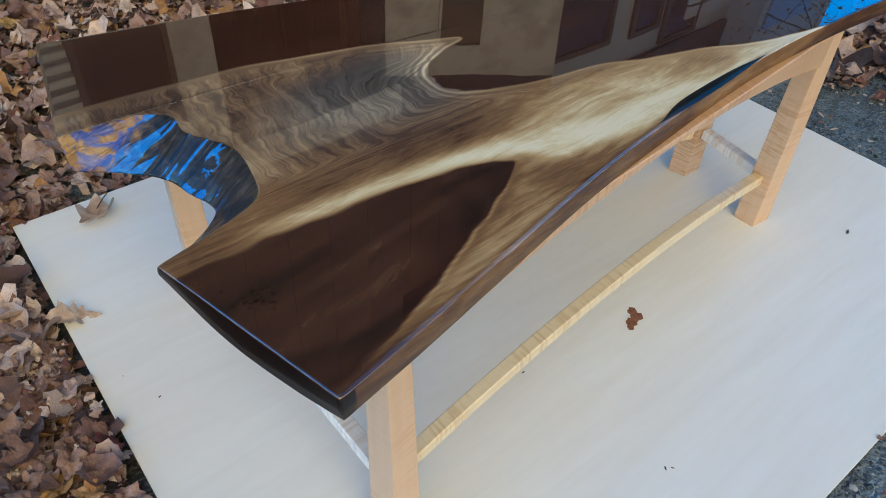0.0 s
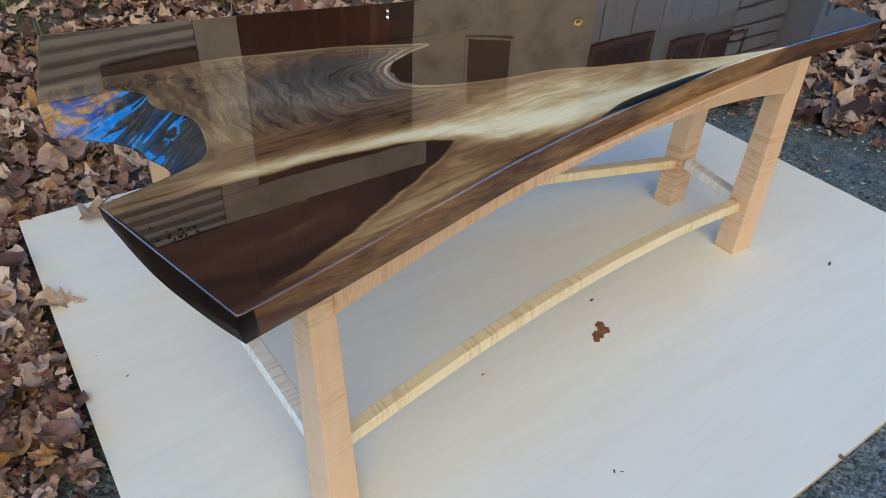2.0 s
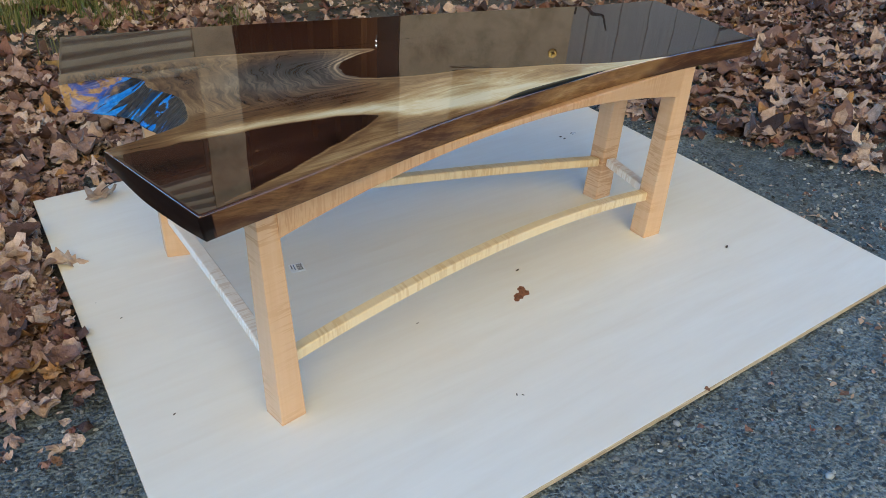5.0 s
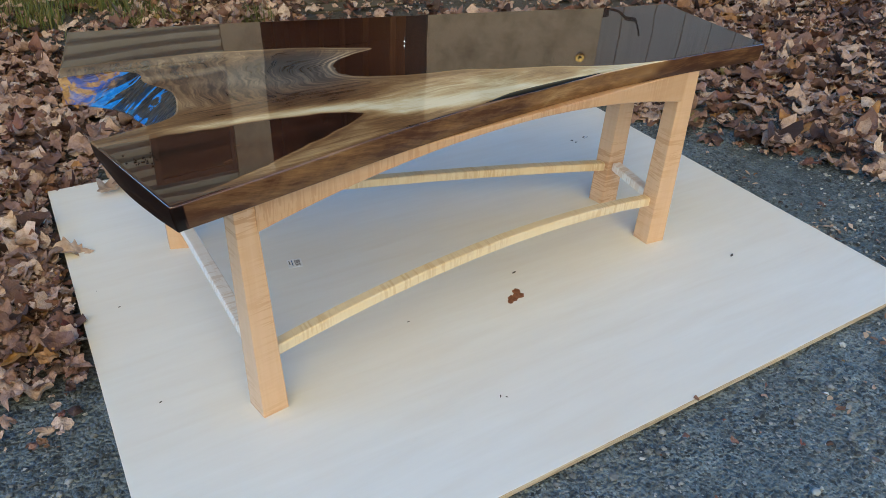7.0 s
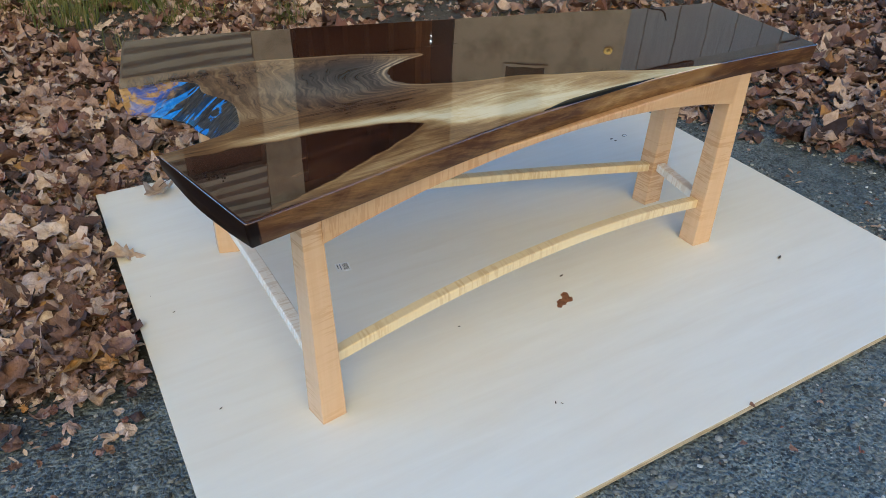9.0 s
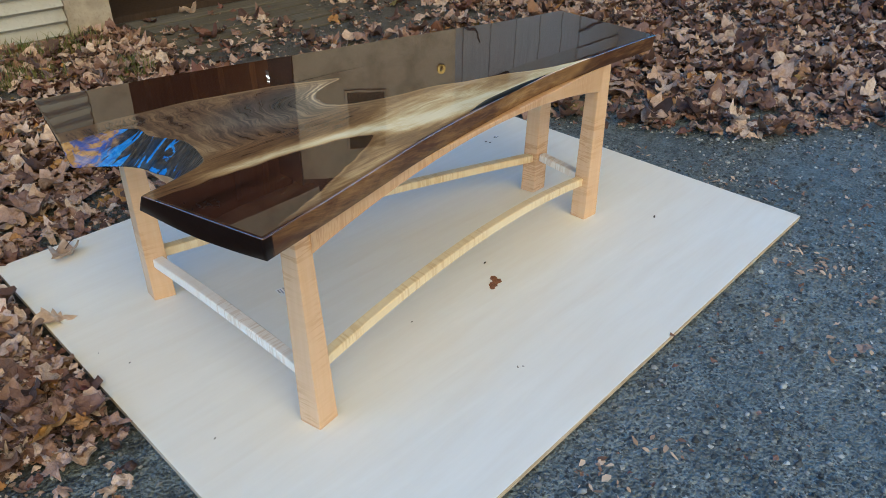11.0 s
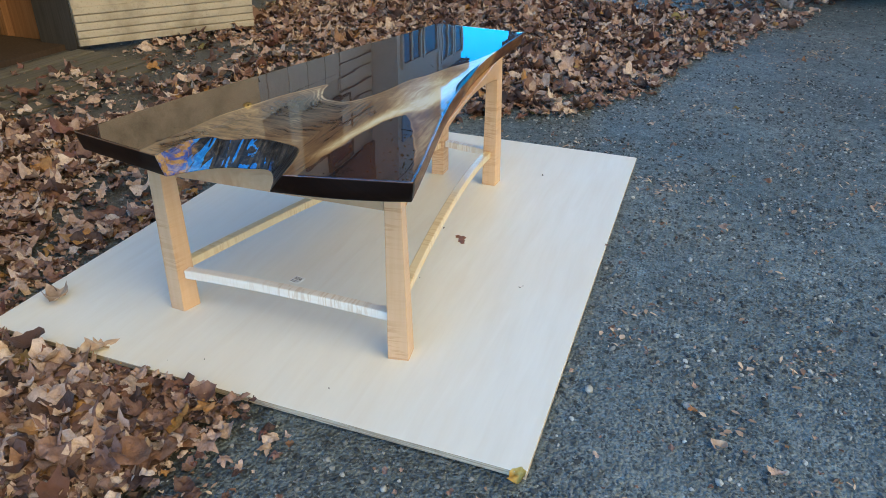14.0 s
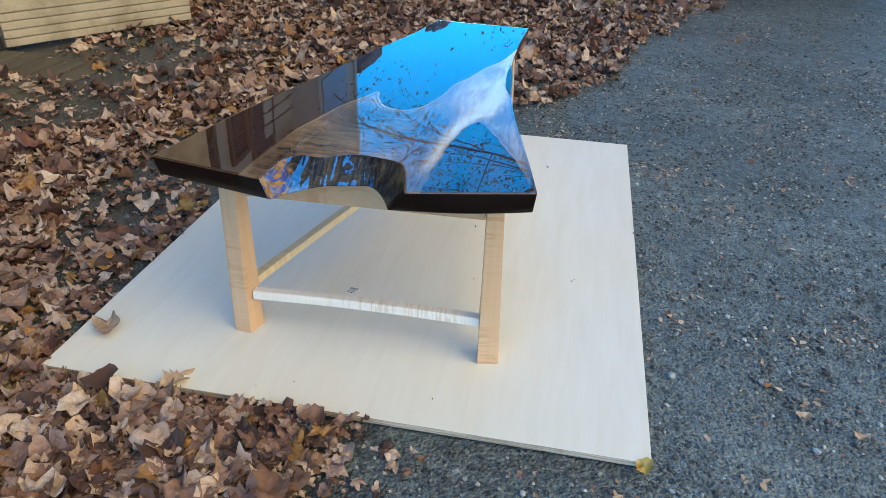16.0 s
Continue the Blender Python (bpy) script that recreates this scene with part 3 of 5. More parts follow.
    ash = np.clip(1.5 * np.exp(-(((x - 0.41) / 0.150) ** 2 + ((y - 0.61) / 0.075) ** 2)), 0.30 * smooth(0.50, 0.54, y), 1) * (1 - in_far)
    pinkish = np.exp(-(dist / 0.026) ** 2) * (0.55 + 0.45 * np.sin(2 * math.pi * (dist + 0.6 * ripple) / 0.0105)) * np.exp(-(((x - 0.50) / 0.055) ** 2 + ((y - 0.60) / 0.06) ** 2)) * (1 - in_far)
    tone = tone - 0.17 * crotch + 0.70 * pinkish - 0.16 * rim
    tone = tone * (1 - in_wedge) + (0.27 + 0.05 * w1 + 0.06 * w3 + 0.09 * swirl + 0.15 * streaks - 0.04 * smooth(0.03, 0.0, wedge)) * in_wedge
    pale = np.exp(-(signed / 0.0030) ** 2) * smooth(0.22, 0.32, x)
    tone = tone * (1 - in_far) + (0.275 + 0.05 * w1 + 0.05 * w3) * in_far + 0.15 * pale * (0.5 + 0.8 * np.clip(w3 + 0.3, 0, 1)) * (1 - in_wedge) + 0.22 * np.exp(-((y + jag - low_edge) / 0.0022) ** 2) * smooth(0.15, 0.25, x) * smooth(0.44, 0.40, x)
    # the run of the grain: nested round the fold near it, along the slab farther off
    # nested hooks: across the slab beside the fold, then along it towards the far end
    blend = smooth(0.490, 0.522, y) * smooth(0.80, 0.62, x)
    lean = np.interp(y, [0.50, 0.59, 0.61, 0.632, 0.654, 0.70], [0.0, 0.0, 0.004, 0.050, 0.095, 0.13]) * np.exp(-np.maximum(0, 0.472 - x) / 0.08)
    across, along = 0.472 + lean - x, 4.0 * (0.548 - y - 0.35 * np.maximum(0, x - 0.50))
    hook = np.logaddexp(across * 45, along * 45) / 45
    figure = np.clip(1.2 * np.exp(-(((x - 0.42) / 0.15) ** 2 + ((y - 0.605) / 0.075) ** 2)), 0.42 * smooth(0.66, 0.40, x) * smooth(0.50, 0.54, y), 1) * (1 - in_far) * (1 - in_wedge)
    straight = yy - 0.05 * (x - 0.4)
    phase = (0.62 - straight) * (1 - blend) + (hook + 0.05 + ripple) * blend
    arc = np.hypot(x - 0.26, (y - 0.36) * 1.7)
    phase = np.where(in_wedge > 0.5, 0.55 * yy - 0.10 * x + 0.12 * arc, phase)
    phase = np.where(in_far > 0.5, yy + 0.12 * x + 0.004 * w3, phase)
    seam = np.maximum(np.exp(-(signed / 0.010) ** 4), np.exp(-(wedge / 0.006) ** 2))
    run = (x + 0.02 * w1) * (1 - blend) + (y + 0.02 * w1) * blend
    return tone, phase, run, figure, ash, seam


def build_slab():
    top, low = coons(False), coons(True)
    ring = [(i, 0) for i in range(NU)] + [(NU - 1, j) for j in range(1, NV)] + [(i, NV - 1) for i in range(NU - 2, -1, -1)] + [(0, j) for j in range(NV - 2, 0, -1)]
    a, b = np.array([top[i, j] for i, j in ring]), np.array([low[i, j] for i, j in ring])
    # a softly rounded upper edge: the top is drawn in a little and the side rolls down from it
    mid = top.reshape(-1, 2)
    n = len(ring)
    tangent = np.roll(a, -1, 0) - np.roll(a, 1, 0)
    for _ in range(6):
        tangent = (np.roll(tangent, 1, 0) + tangent + np.roll(tangent, -1, 0)) / 3
    out = np.stack([tangent[:, 1], -tangent[:, 0]], 1)
    out /= np.linalg.norm(out, axis=1)[:, None] + 1e-9
    verts = [(x, y, TOP + 0.00035 * noise.noise((x * 4, y * 5, 2.0))) for x, y in mid]
    faces = [(i * NV + j, (i + 1) * NV + j, (i + 1) * NV + j + 1, i * NV + j + 1) for i in range(NU - 1) for j in range(NV - 1)]
    rim = [i * NV + j for i, j in ring]
    steps = [(0.10, 0.0012, 0.0004), (0.25, 0.0020, 0.0014), (0.55, 0.0022, 0.0035), (0.85, 0.0020, 0.020), (1.0, 0.001, TOP - LOW - 0.0022), (1.0, -0.0012, TOP - LOW)]
    side = []
    for s, push, drop in steps:
        f = drop / (TOP - LOW)
        q = a * (1 - f) + b * f + out * push
        row = list(range(len(verts), len(verts) + n))
        verts += [(x, y, TOP - drop) for x, y in q]
        side += [(rim[k], row[k], row[(k + 1) % n], rim[(k + 1) % n]) for k in range(n)]
        rim = row
    verts.append((0.6, 0.58, LOW))
    last = len(verts) - 1
    side += [(rim[k], last, rim[(k + 1) % n]) for k in range(n)]
    me = mesh("tabletop", verts, faces + side, True)
    me.materials.append(SLAB), me.materials.append(SLAB_SIDE), me.materials.append(RESIN_BLUE)
    index = [0] * len(faces) + [1] * len(side)
    index[len(faces):len(faces) + n * 2] = [0] * (n * 2)
    for k, f in enumerate(side[:n * 6]):
        i, j = ring[k % n]
        if i == 0 and 66 < j < 250 and k // n > 0:
            index[len(faces) + k] = 2
    me.polygons.foreach_set("material_index", index)
    v = np.array(verts)
    for name, values in zip(("tone", "phase", "run", "figure", "ash", "seam"), wood_field(v[:, 0], v[:, 1] )):
        if name == "tone":
            values = np.where(v[:, 2] < TOP - 0.0008, values * 0.22 + 0.40, values)
            values = np.where((v[:, 2] < TOP - 0.002) & (v[:, 0] < np.interp(v[:, 1], [0.2, 0.30, 0.9], [0.1335, 0.15, 0.15])), 0.0, values)
        if name == "phase":
            values = values + (TOP - v[:, 2]) * 0.8
        me.attributes.new(name, "FLOAT", "POINT").data.foreach_set("value", values.astype(np.float32))
    return me


under(link_part("tabletop", build_slab(), SLAB, table, "glossy walnut slab with pale sapwood and blue resin"))

# the black resin filling by the front edge
fill = spline([(0.634, 0.3590, 0.0), (0.69, 0.3690, 0.0070), (0.76, 0.3755, 0.0080), (0.83, 0.3815, 0.0055), (0.893, 0.3850, 0.0)], 30)
bm = bmesh.new()
rows = [[bm.verts.new((x, y + s * w, TOP + 0.0010 * (1 - s * s) + 0.0004)) for x, y, w in fill] for s in (-1, -0.5, 0, 0.5, 1)]
for r0, r1 in zip(rows, rows[1:]):
    for k in range(29):
        bm.faces.new((r0[k], r0[k + 1], r1[k + 1], r1[k]))
under(part("resin_fill", bm, RESIN_BLACK, table, "black resin filling", True))

PIN = make_plain("pin_knot", (0.010, 0.005, 0.004), 0.15)
pins = random.Random(12)
for _ in range(24):
    x, y = pins.gauss(0.128, 0.009), pins.gauss(0.383, 0.012)
    under(part("pin_knot", blob(x, y, pins.uniform(0.0007, 0.0015), 8, pins.randint(1, 99), TOP + 0.0009), PIN, table))

# each leg by three corners of its foot and of its top; two faces lean in towards the top
LEGS = (((0.204, 0.348), (0.213, 0.304), (0.257, 0.310), (0.205, 0.347), (0.211, 0.316), (0.242, 0.321)),
        ((0.199, 0.888), (0.195, 0.849), (0.238, 0.836), (0.204, 0.882), (0.200, 0.847), (0.234, 0.839)),
        ((1.138, 0.437), (1.139, 0.394), (1.188, 0.390), (1.139, 0.438), (1.138, 0.404), (1.177, 0.401)),
        ((1.158, 0.617), (1.165, 0.578), (1.214, 0.577), (1.160, 0.616), (1.165, 0.581), (1.206, 0.580)))


def leg_mesh(corners):
    bm = bmesh.new()
    rings = []
    for (a, b, c), z in ((corners[:3], THICK), (corners[3:], LOW)):
        d = (a[0] + c[0] - b[0], a[1] + c[1] - b[1])
        rings.append([bm.verts.new((*p, z)) for p in (a, b, c, d)])
    lo, hi = rings
    bm.faces.new(lo), bm.faces.new(hi)
    for k in range(4):
        bm.faces.new((lo[k], lo[(k + 1) % 4], hi[(k + 1) % 4], hi[k]))
    bmesh.ops.recalc_face_normals(bm, faces=bm.faces[:])
    bmesh.ops.bevel(bm, geom=bm.edges[:], offset=0.0022, segments=2, affect="EDGES", profile=0.6)
    return bm


for corners in LEGS:
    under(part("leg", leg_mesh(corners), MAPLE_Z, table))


def beam(p0, p1, thick, low, high, n=28):
    """A bar between two places of the plan; low and high give its underside and top at s from 0 to 1."""
    p0, p1 = Vector(p0), Vector(p1)
    side = Vector((-(p1 - p0).y, (p1 - p0).x)).normalized() * thick / 2
    bm = bmesh.new()
    c = 0.0018
    rows = []
    for k in range(n + 1):
        s = k / n
        p, z0, z1 = p0.lerp(p1, s), low(s), high(s)
        rows.append([bm.verts.new((*(p + side * a), z)) for a, z in ((1, z0 + c), (1 - 2 * c / thick, z0), (-1 + 2 * c / thick, z0), (-1, z0 + c), (-1, z1 - c), (-1 + 2 * c / thick, z1), (1 - 2 * c / thick, z1), (1, z1 - c))])
    for a, b in zip(rows, rows[1:]):
        for k in range(8):
            bm.faces.new((a[k], b[k], b[(k + 1) % 8], a[(k + 1) % 8]))
    bm.faces.new(rows[0]), bm.faces.new(rows[-1])
    bmesh.ops.recalc_face_normals(bm, faces=bm.faces[:])
    return bm


def arch(z, rise):
    return lambda s: z + rise * 4 * s * (1 - s)


def level(z):
    return lambda s: z


legB, legA, legC, legD = [(Vector(c[0]) + Vector(c[2])) / 2 for c in LEGS]
E = 0.0225
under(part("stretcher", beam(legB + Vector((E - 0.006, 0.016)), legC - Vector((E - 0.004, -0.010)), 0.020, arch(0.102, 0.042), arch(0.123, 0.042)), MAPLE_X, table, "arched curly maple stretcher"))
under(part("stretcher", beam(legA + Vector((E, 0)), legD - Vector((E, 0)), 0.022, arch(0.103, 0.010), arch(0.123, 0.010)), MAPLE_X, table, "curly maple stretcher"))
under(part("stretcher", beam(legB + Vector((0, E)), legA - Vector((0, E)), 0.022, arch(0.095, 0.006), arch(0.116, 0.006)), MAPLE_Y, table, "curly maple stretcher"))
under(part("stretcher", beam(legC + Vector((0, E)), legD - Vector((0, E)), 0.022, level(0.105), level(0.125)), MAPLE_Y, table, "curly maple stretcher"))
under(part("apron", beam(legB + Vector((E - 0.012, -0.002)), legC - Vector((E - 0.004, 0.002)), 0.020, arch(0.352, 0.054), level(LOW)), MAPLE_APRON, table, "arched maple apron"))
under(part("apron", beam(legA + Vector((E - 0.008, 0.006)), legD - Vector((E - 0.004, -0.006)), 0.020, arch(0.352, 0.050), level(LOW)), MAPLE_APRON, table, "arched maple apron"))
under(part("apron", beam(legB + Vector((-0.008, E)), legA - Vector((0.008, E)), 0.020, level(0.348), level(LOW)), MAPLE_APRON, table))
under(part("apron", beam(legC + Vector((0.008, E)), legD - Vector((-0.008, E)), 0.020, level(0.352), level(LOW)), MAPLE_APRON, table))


# ---- barn with its open doorway ----
barn = thing("barn", "old barn with white ribbed siding and an open doorway", "barn", (1.0, 3.0, 0), kind="structure")


def on(parent, ob):
    ob.matrix_parent_inverse = Matrix.Translation(-Vector(parent.location))
    return ob


def ribbed(x0, x1, y, z0, z1, pitch, depth):
    """A sheet with level ribs, 3 mm thick, that faces -y."""
    n = int((z1 - z0) / pitch * 8)
    bm = bmesh.new()
    rows = []
    for k in range(n + 1):
        z = z0 + (z1 - z0) * k / n
        s = ((z - z0) / pitch) % 1.0
        d = depth * (s / 0.75 if s < 0.75 else (1 - s) / 0.25)
        rows.append([bm.verts.new((x, y - depth + d, z)) for x in (x0, x1)])
    for a, b in zip(rows, rows[1:]):
        bm.faces.new((a[0], a[1], b[1], b[0]))
    low = bmesh.ops.extrude_face_region(bm, geom=bm.faces[:])
    bmesh.ops.translate(bm, vec=(0, 0.02, 0), verts=[v for v in low["geom"] if isinstance(v, bmesh.types.BMVert)])
    bmesh.ops.recalc_face_normals(bm, faces=bm.faces[:])
    return bm


on(barn, part("siding", ribbed(-2.4, 0.880, 2.945, 0.035, 2.30, 0.060, 0.026), WHITE_METAL, barn, "white ribbed siding"))
on(barn, part("wall", box(-2.4, 0.95, 2.968, 3.06, 0, 5.2), DARK_WOOD, barn))
on(barn, part("sill_board", box(-2.4, 0.878, 2.925, 2.966, 0, 0.033, 0.003), WHITE_WEATHERED, barn))
on(barn, part("door_jamb", box(0.884, 1.080, 2.925, 3.065, 0, 2.12, 0.004), WHITE_WEATHERED, barn, "white painted door jamb"))
on(barn, part("lintel", box(0.884, 2.14, 2.93, 3.07, 2.124, 2.30, 0.004), WHITE_WEATHERED, barn))
for k in range(16):
    on(barn, part("gable_board", box(-2.4 + 0.285 * k, -2.1155 + 0.285 * k, 2.935, 2.966, 2.305, 5.2, 0.003), DARK_WOOD, barn, "dark upright gable board"))
on(barn, part("door_post", box(2.055, 2.145, 2.985, 3.235, 0, 2.12, 0.006), GREY_POST, barn, "rough weathered door post"))
on(barn, part("inner_wall", box(-2.0, 2.19, 6.0, 6.08, 0, 5.2), DARK_WOOD, barn))
on(barn, part("inner_wall", box(2.146, 2.186, 3.24, 6.0, 0, 5.2), INNER_WOOD, barn, "bare orange-brown boards inside"))
on(barn, part("inner_wall", box(-2.08, -2.0, 3.07, 6.0, 0, 5.2), DARK_WOOD, barn))
for k in range(6):
    on(barn, part("stud", box(2.101, 2.144, 3.52 + 0.41 * k, 3.56 + 0.41 * k, 0.0, 2.6, 0.002), INNER_WOOD, barn))
on(barn, part("inner_floor", box(-2.0, 2.10, 3.07, 6.0, 0.0, 0.03), DARK_WOOD, barn))
on(barn, part("roof", box(-2.7, 2.24, 2.75, 6.3, 5.22, 5.34), ROOF, barn))
on(barn, part("window", box(0.50, 0.86, 2.920, 2.930, 1.36, 1.84), GLASS, barn))
for x0, x1, z0, z1 in ((0.47, 0.50, 1.33, 1.87), (0.855, 0.878, 1.33, 1.87), (0.50, 0.855, 1.33, 1.36), (0.50, 0.855, 1.84, 1.87)):
    on(barn, part("window_frame", box(x0, x1, 2.912, 2.935, z0, z1, 0.002), DARK_WOOD, barn))
ramp = thing("door_ramp", "weathered grey plank ramp before the barn doorway", "ramp", (1.5, 2.6, 0), kind="structure")
for k in range(5):
    y = 2.37 + 0.112 * k
    ob = on(ramp, part("plank", box(1.13 + 0.03 * (k % 2), 2.02 - 0.02 * (k % 3), y, y + 0.104, 0.0, 0.010 + 0.006 * k, 0.003), RAMP_WOOD, ramp))
tube = thing("lamp", "small twin tube lamp glowing inside the barn", "lamp", (2.14, 3.345, 1.45))
on(tube, part("back_plate", box(2.137, 2.145, 3.295, 3.395, 1.455, 1.545, 0.002), PALE_TRIM, tube))
for k in range(2):
    on(tube, part("tube", cylinder(0.005, 0.005, 0.065, pose(2.130, 3.345, 1.482 + 0.036 * k, 90, 0, 0), 12), GLOW, tube, "glowing tube"))

# the white door, standing open on its hinges
HINGE, FREE = Vector((2.045, 2.955)), Vector((2.865, 2.435))
swing = math.degrees(math.atan2(FREE.y - HINGE.y, FREE.x - HINGE.x))
W = (FREE - HINGE).length
place = pose(HINGE.x, HINGE.y, 0.0, 0, 0, swing)
door = thing("door_1", "open white barn door, weathered, with boards along its foot", "door", (HINGE.x, HINGE.y, 0), kind="structure")


def leafpart(name, bm, material, label="", smooth_it=False):
    bm.transform(place)
    return on(door, part(name, bm, material, door, label, smooth_it))


leafpart("door_panel", box(0, W, 0.0, 0.04, 0.032, 2.06, 0.003), WHITE_WEATHERED, "weathered white panel")
for k in range(5):
    leafpart("foot_board", box(0.0, W + 0.012, -0.016, -0.001, 0.034 + 0.040 * k, 0.070 + 0.040 * k, 0.004), WHITE_WEATHERED, "white clapboard")
leafpart("pane", box(0.305, 0.53, -0.004, -0.001, 1.50, 1.86), GLASS, "small dark pane")
for x0, x1, z0, z1 in ((0.29, 0.305, 1.485, 1.875), (0.53, 0.545, 1.485, 1.875), (0.305, 0.53, 1.485, 1.50), (0.305, 0.53, 1.86, 1.875)):
    leafpart("pane_frame", box(x0, x1, -0.012, -0.001, z0, z1, 0.002), WHITE_WEATHERED)
for z, r in ((1.08, 0.030), (1.385, 0.028)):
    leafpart("lock_rose", cylinder(r, r * 0.86, 0.014, pose(W - 0.09, -0.009, z, 90, 0, 0), 28, 0.003), BRASS, "round brass lock")
    bm = cylinder(r * 0.42, r * 0.40, 0.03, pose(W - 0.09, -0.028, z, 90, 0, 0), 18, 0.003)
    bm.transform(place)
    on(door, part("knob", bm, BRASS, door, "brass knob", True))

# ---- house of grey boards beside the barn ----
house = thing("house", "grey board house with dark windows and pale trim", "house", (6.0, 3.35, 0), kind="structure")


def slab_of(points, y0, y1):
    bm = bmesh.new()
    f = bm.faces.new([bm.verts.new((x, y0, z)) for x, z in points])
    ext = bmesh.ops.extrude_face_region(bm, geom=[f])
    bmesh.ops.translate(bm, vec=(0, y1 - y0, 0), verts=[v for v in ext["geom"] if isinstance(v, bmesh.types.BMVert)])
    bmesh.ops.recalc_face_normals(bm, faces=bm.faces[:])
    return bm


BLUE_PANEL = make_paint("blue_panel", (0.17, 0.27, 0.46), (0.13, 0.20, 0.34), 0.4, 0.35)
on(house, part("wall", box(2.2, 6.34, 3.335, 3.45, 0, 4.4), PALE_TRIM, house))
on(house, part("bay_wall", box(6.344, 7.70, 3.02, 3.45, 0, 4.4), PALE_TRIM, house, "pale projecting bay"))
on(house, part("corner_board", box(7.64, 7.74, 2.995, 3.017, 0, 4.39, 0.003), PALE_TRIM, house))
on(house, part("corner_board", box(6.32, 6.40, 2.995, 3.017, 0, 4.39, 0.003), PALE_TRIM, house))
on(house, part("blue_panel", box(6.47, 7.30, 3.000, 3.017, 2.34, 2.98, 0.003), BLUE_PANEL, house, "blue panel under the eave"))
on(house, part("wing_wall", box(7.744, 8.68, 3.05, 6.0, 0, 2.48), PALE_TRIM, house, "low wing"))
on(house, part("wing_roof", box(7.744, 8.76, 2.94, 6.1, 2.484, 2.62, 0.006), DARK_WOOD, house, "flat dark wing roof"))
on(house, part("wall", box(7.60, 7.70, 3.454, 9.0, 0, 4.4), GREY_BOARD, house))
k = 0
x = 2.22
while x < 5.52:
    w = 0.325
    z1 = 1.99 if x > 3.5 else 2.12
    on(house, part("board", box(x, min(x + w, 5.55), 3.308, 3.332, 0.03, z1, 0.004), GREY_BOARD, house))
    x += w + 0.014
    k += 1
for k in range(16):
    on(house, part("slat", box(5.57, 6.30, 3.300, 3.330, 0.30 + 0.155 * k, 0.43 + 0.155 * k, 0.006, pose(0, 0, 0)), GREY_BOARD, house, "level grey slat"))
on(house, part("eave_board", box(2.2, 3.86, 3.29, 3.333, 2.16, 2.9), DARK_WOOD, house))
for k in range(14):
    on(house, part("upper_board", box(2.2 + 0.295 * k, 2.494 + 0.295 * k, 3.295, 3.333, 2.945, 4.39, 0.003), DARK_WOOD, house, "dark upright board under the eave"))


def house_window(x0, x1, z0, z1, cross=True, trim=None, y=3.335):
    on(house, part("window", box(x0, x1, y - 0.017, y - 0.003, z0, z1), GLASS, house, "dark window"))
    t = 0.05
    bars = [(x0 - t, x0, z0 - t, z1 + t), (x1, x1 + t, z0 - t, z1 + t), (x0, x1, z0 - t, z0), (x0, x1, z1, z1 + t)]
    if cross:
        xm = (x0 + x1) / 2
        bars.append((xm - 0.02, xm + 0.02, z0, z1))
    for a, b, c, d in bars:
        bm = box(a, b, y - 0.035, y - 0.001, c, d, 0.003)
        on(house, part("window_frame", bm, trim or PALE_TRIM, house, "dark window frame" if trim else "pale window frame"))


house_window(3.88, 4.48, 2.06, 2.64, False, DARK_WOOD)
house_window(4.84, 5.14, 2.20, 2.68, False, DARK_WOOD)
house_window(5.30, 5.74, 2.24, 2.86, False, DARK_WOOD)
house_window(6.50, 7.00, 1.10, 2.05, y=3.02)
house_window(7.15, 7.55, 1.10, 2.05, False, y=3.02)
house_window(7.86, 8.22, 1.20, 2.30, y=3.05)
house_window(8.34, 8.60, 1.20, 2.30, False, y=3.05)
on(house, part("roof", box(2.0, 7.95, 2.85, 9.2, 4.404, 4.56, 0.006), ROOF, house))

# wrought iron bracket on the grey boards
IRON = make_plain("black_iron", (0.020, 0.018, 0.018), 0.6, 0.4)
bracket = thing("wall_bracket", "black wrought iron bracket on the grey boards", "bracket", (3.72, 3.30, 1.45))


def rod(points, r0, r1, n=24):
    path = spline(points, n)
    v, f = [], []
    for k, c in enumerate(path):
        d = Vector(path[min(k + 1, n - 1)] - path[max(k - 1, 0)]).normalized()
        a = d.orthogonal().normalized()
        b = d.cross(a)
        r = r0 + (r1 - r0) * k / (n - 1)
        v += [Vector(c) + (a * math.cos(q * 0.7854) + b * math.sin(q * 0.7854)) * r for q in range(8)]
    for k in range(n - 1):
        f += [(8 * k + q, 8 * k + (q + 1) % 8, 8 * k + 8 + (q + 1) % 8, 8 * k + 8 + q) for q in range(8)]
    f += [tuple(range(8)), tuple(range(8 * n - 8, 8 * n))]
    bm = bmesh.new()
    vs = [bm.verts.new(q) for q in v]
    for q in f:
        bm.faces.new([vs[i] for i in q])
    bmesh.ops.recalc_face_normals(bm, faces=bm.faces[:])
    return bm


on(bracket, part("plate", box(3.69, 3.75, 3.290, 3.306, 1.38, 1.50, 0.004), IRON, bracket))
on(bracket, part("arm", rod([(3.72, 3.285, 1.43), (3.80, 3.26, 1.45), (3.88, 3.25, 1.51), (3.99, 3.25, 1.54), (4.05, 3.25, 1.62)], 0.014, 0.006), IRON, bracket, "curved iron arm", True))
on(bracket, part("arm", rod([(3.70, 3.285, 1.45), (3.62, 3.27, 1.47), (3.55, 3.27, 1.52)], 0.010, 0.004), IRON, bracket, "", True))
on(bracket, part("hook", rod([(3.73, 3.285, 1.39), (3.735, 3.25, 1.35), (3.70, 3.24, 1.335), (3.66, 3.25, 1.345)], 0.009, 0.005), IRON, bracket, "small iron hook", True))

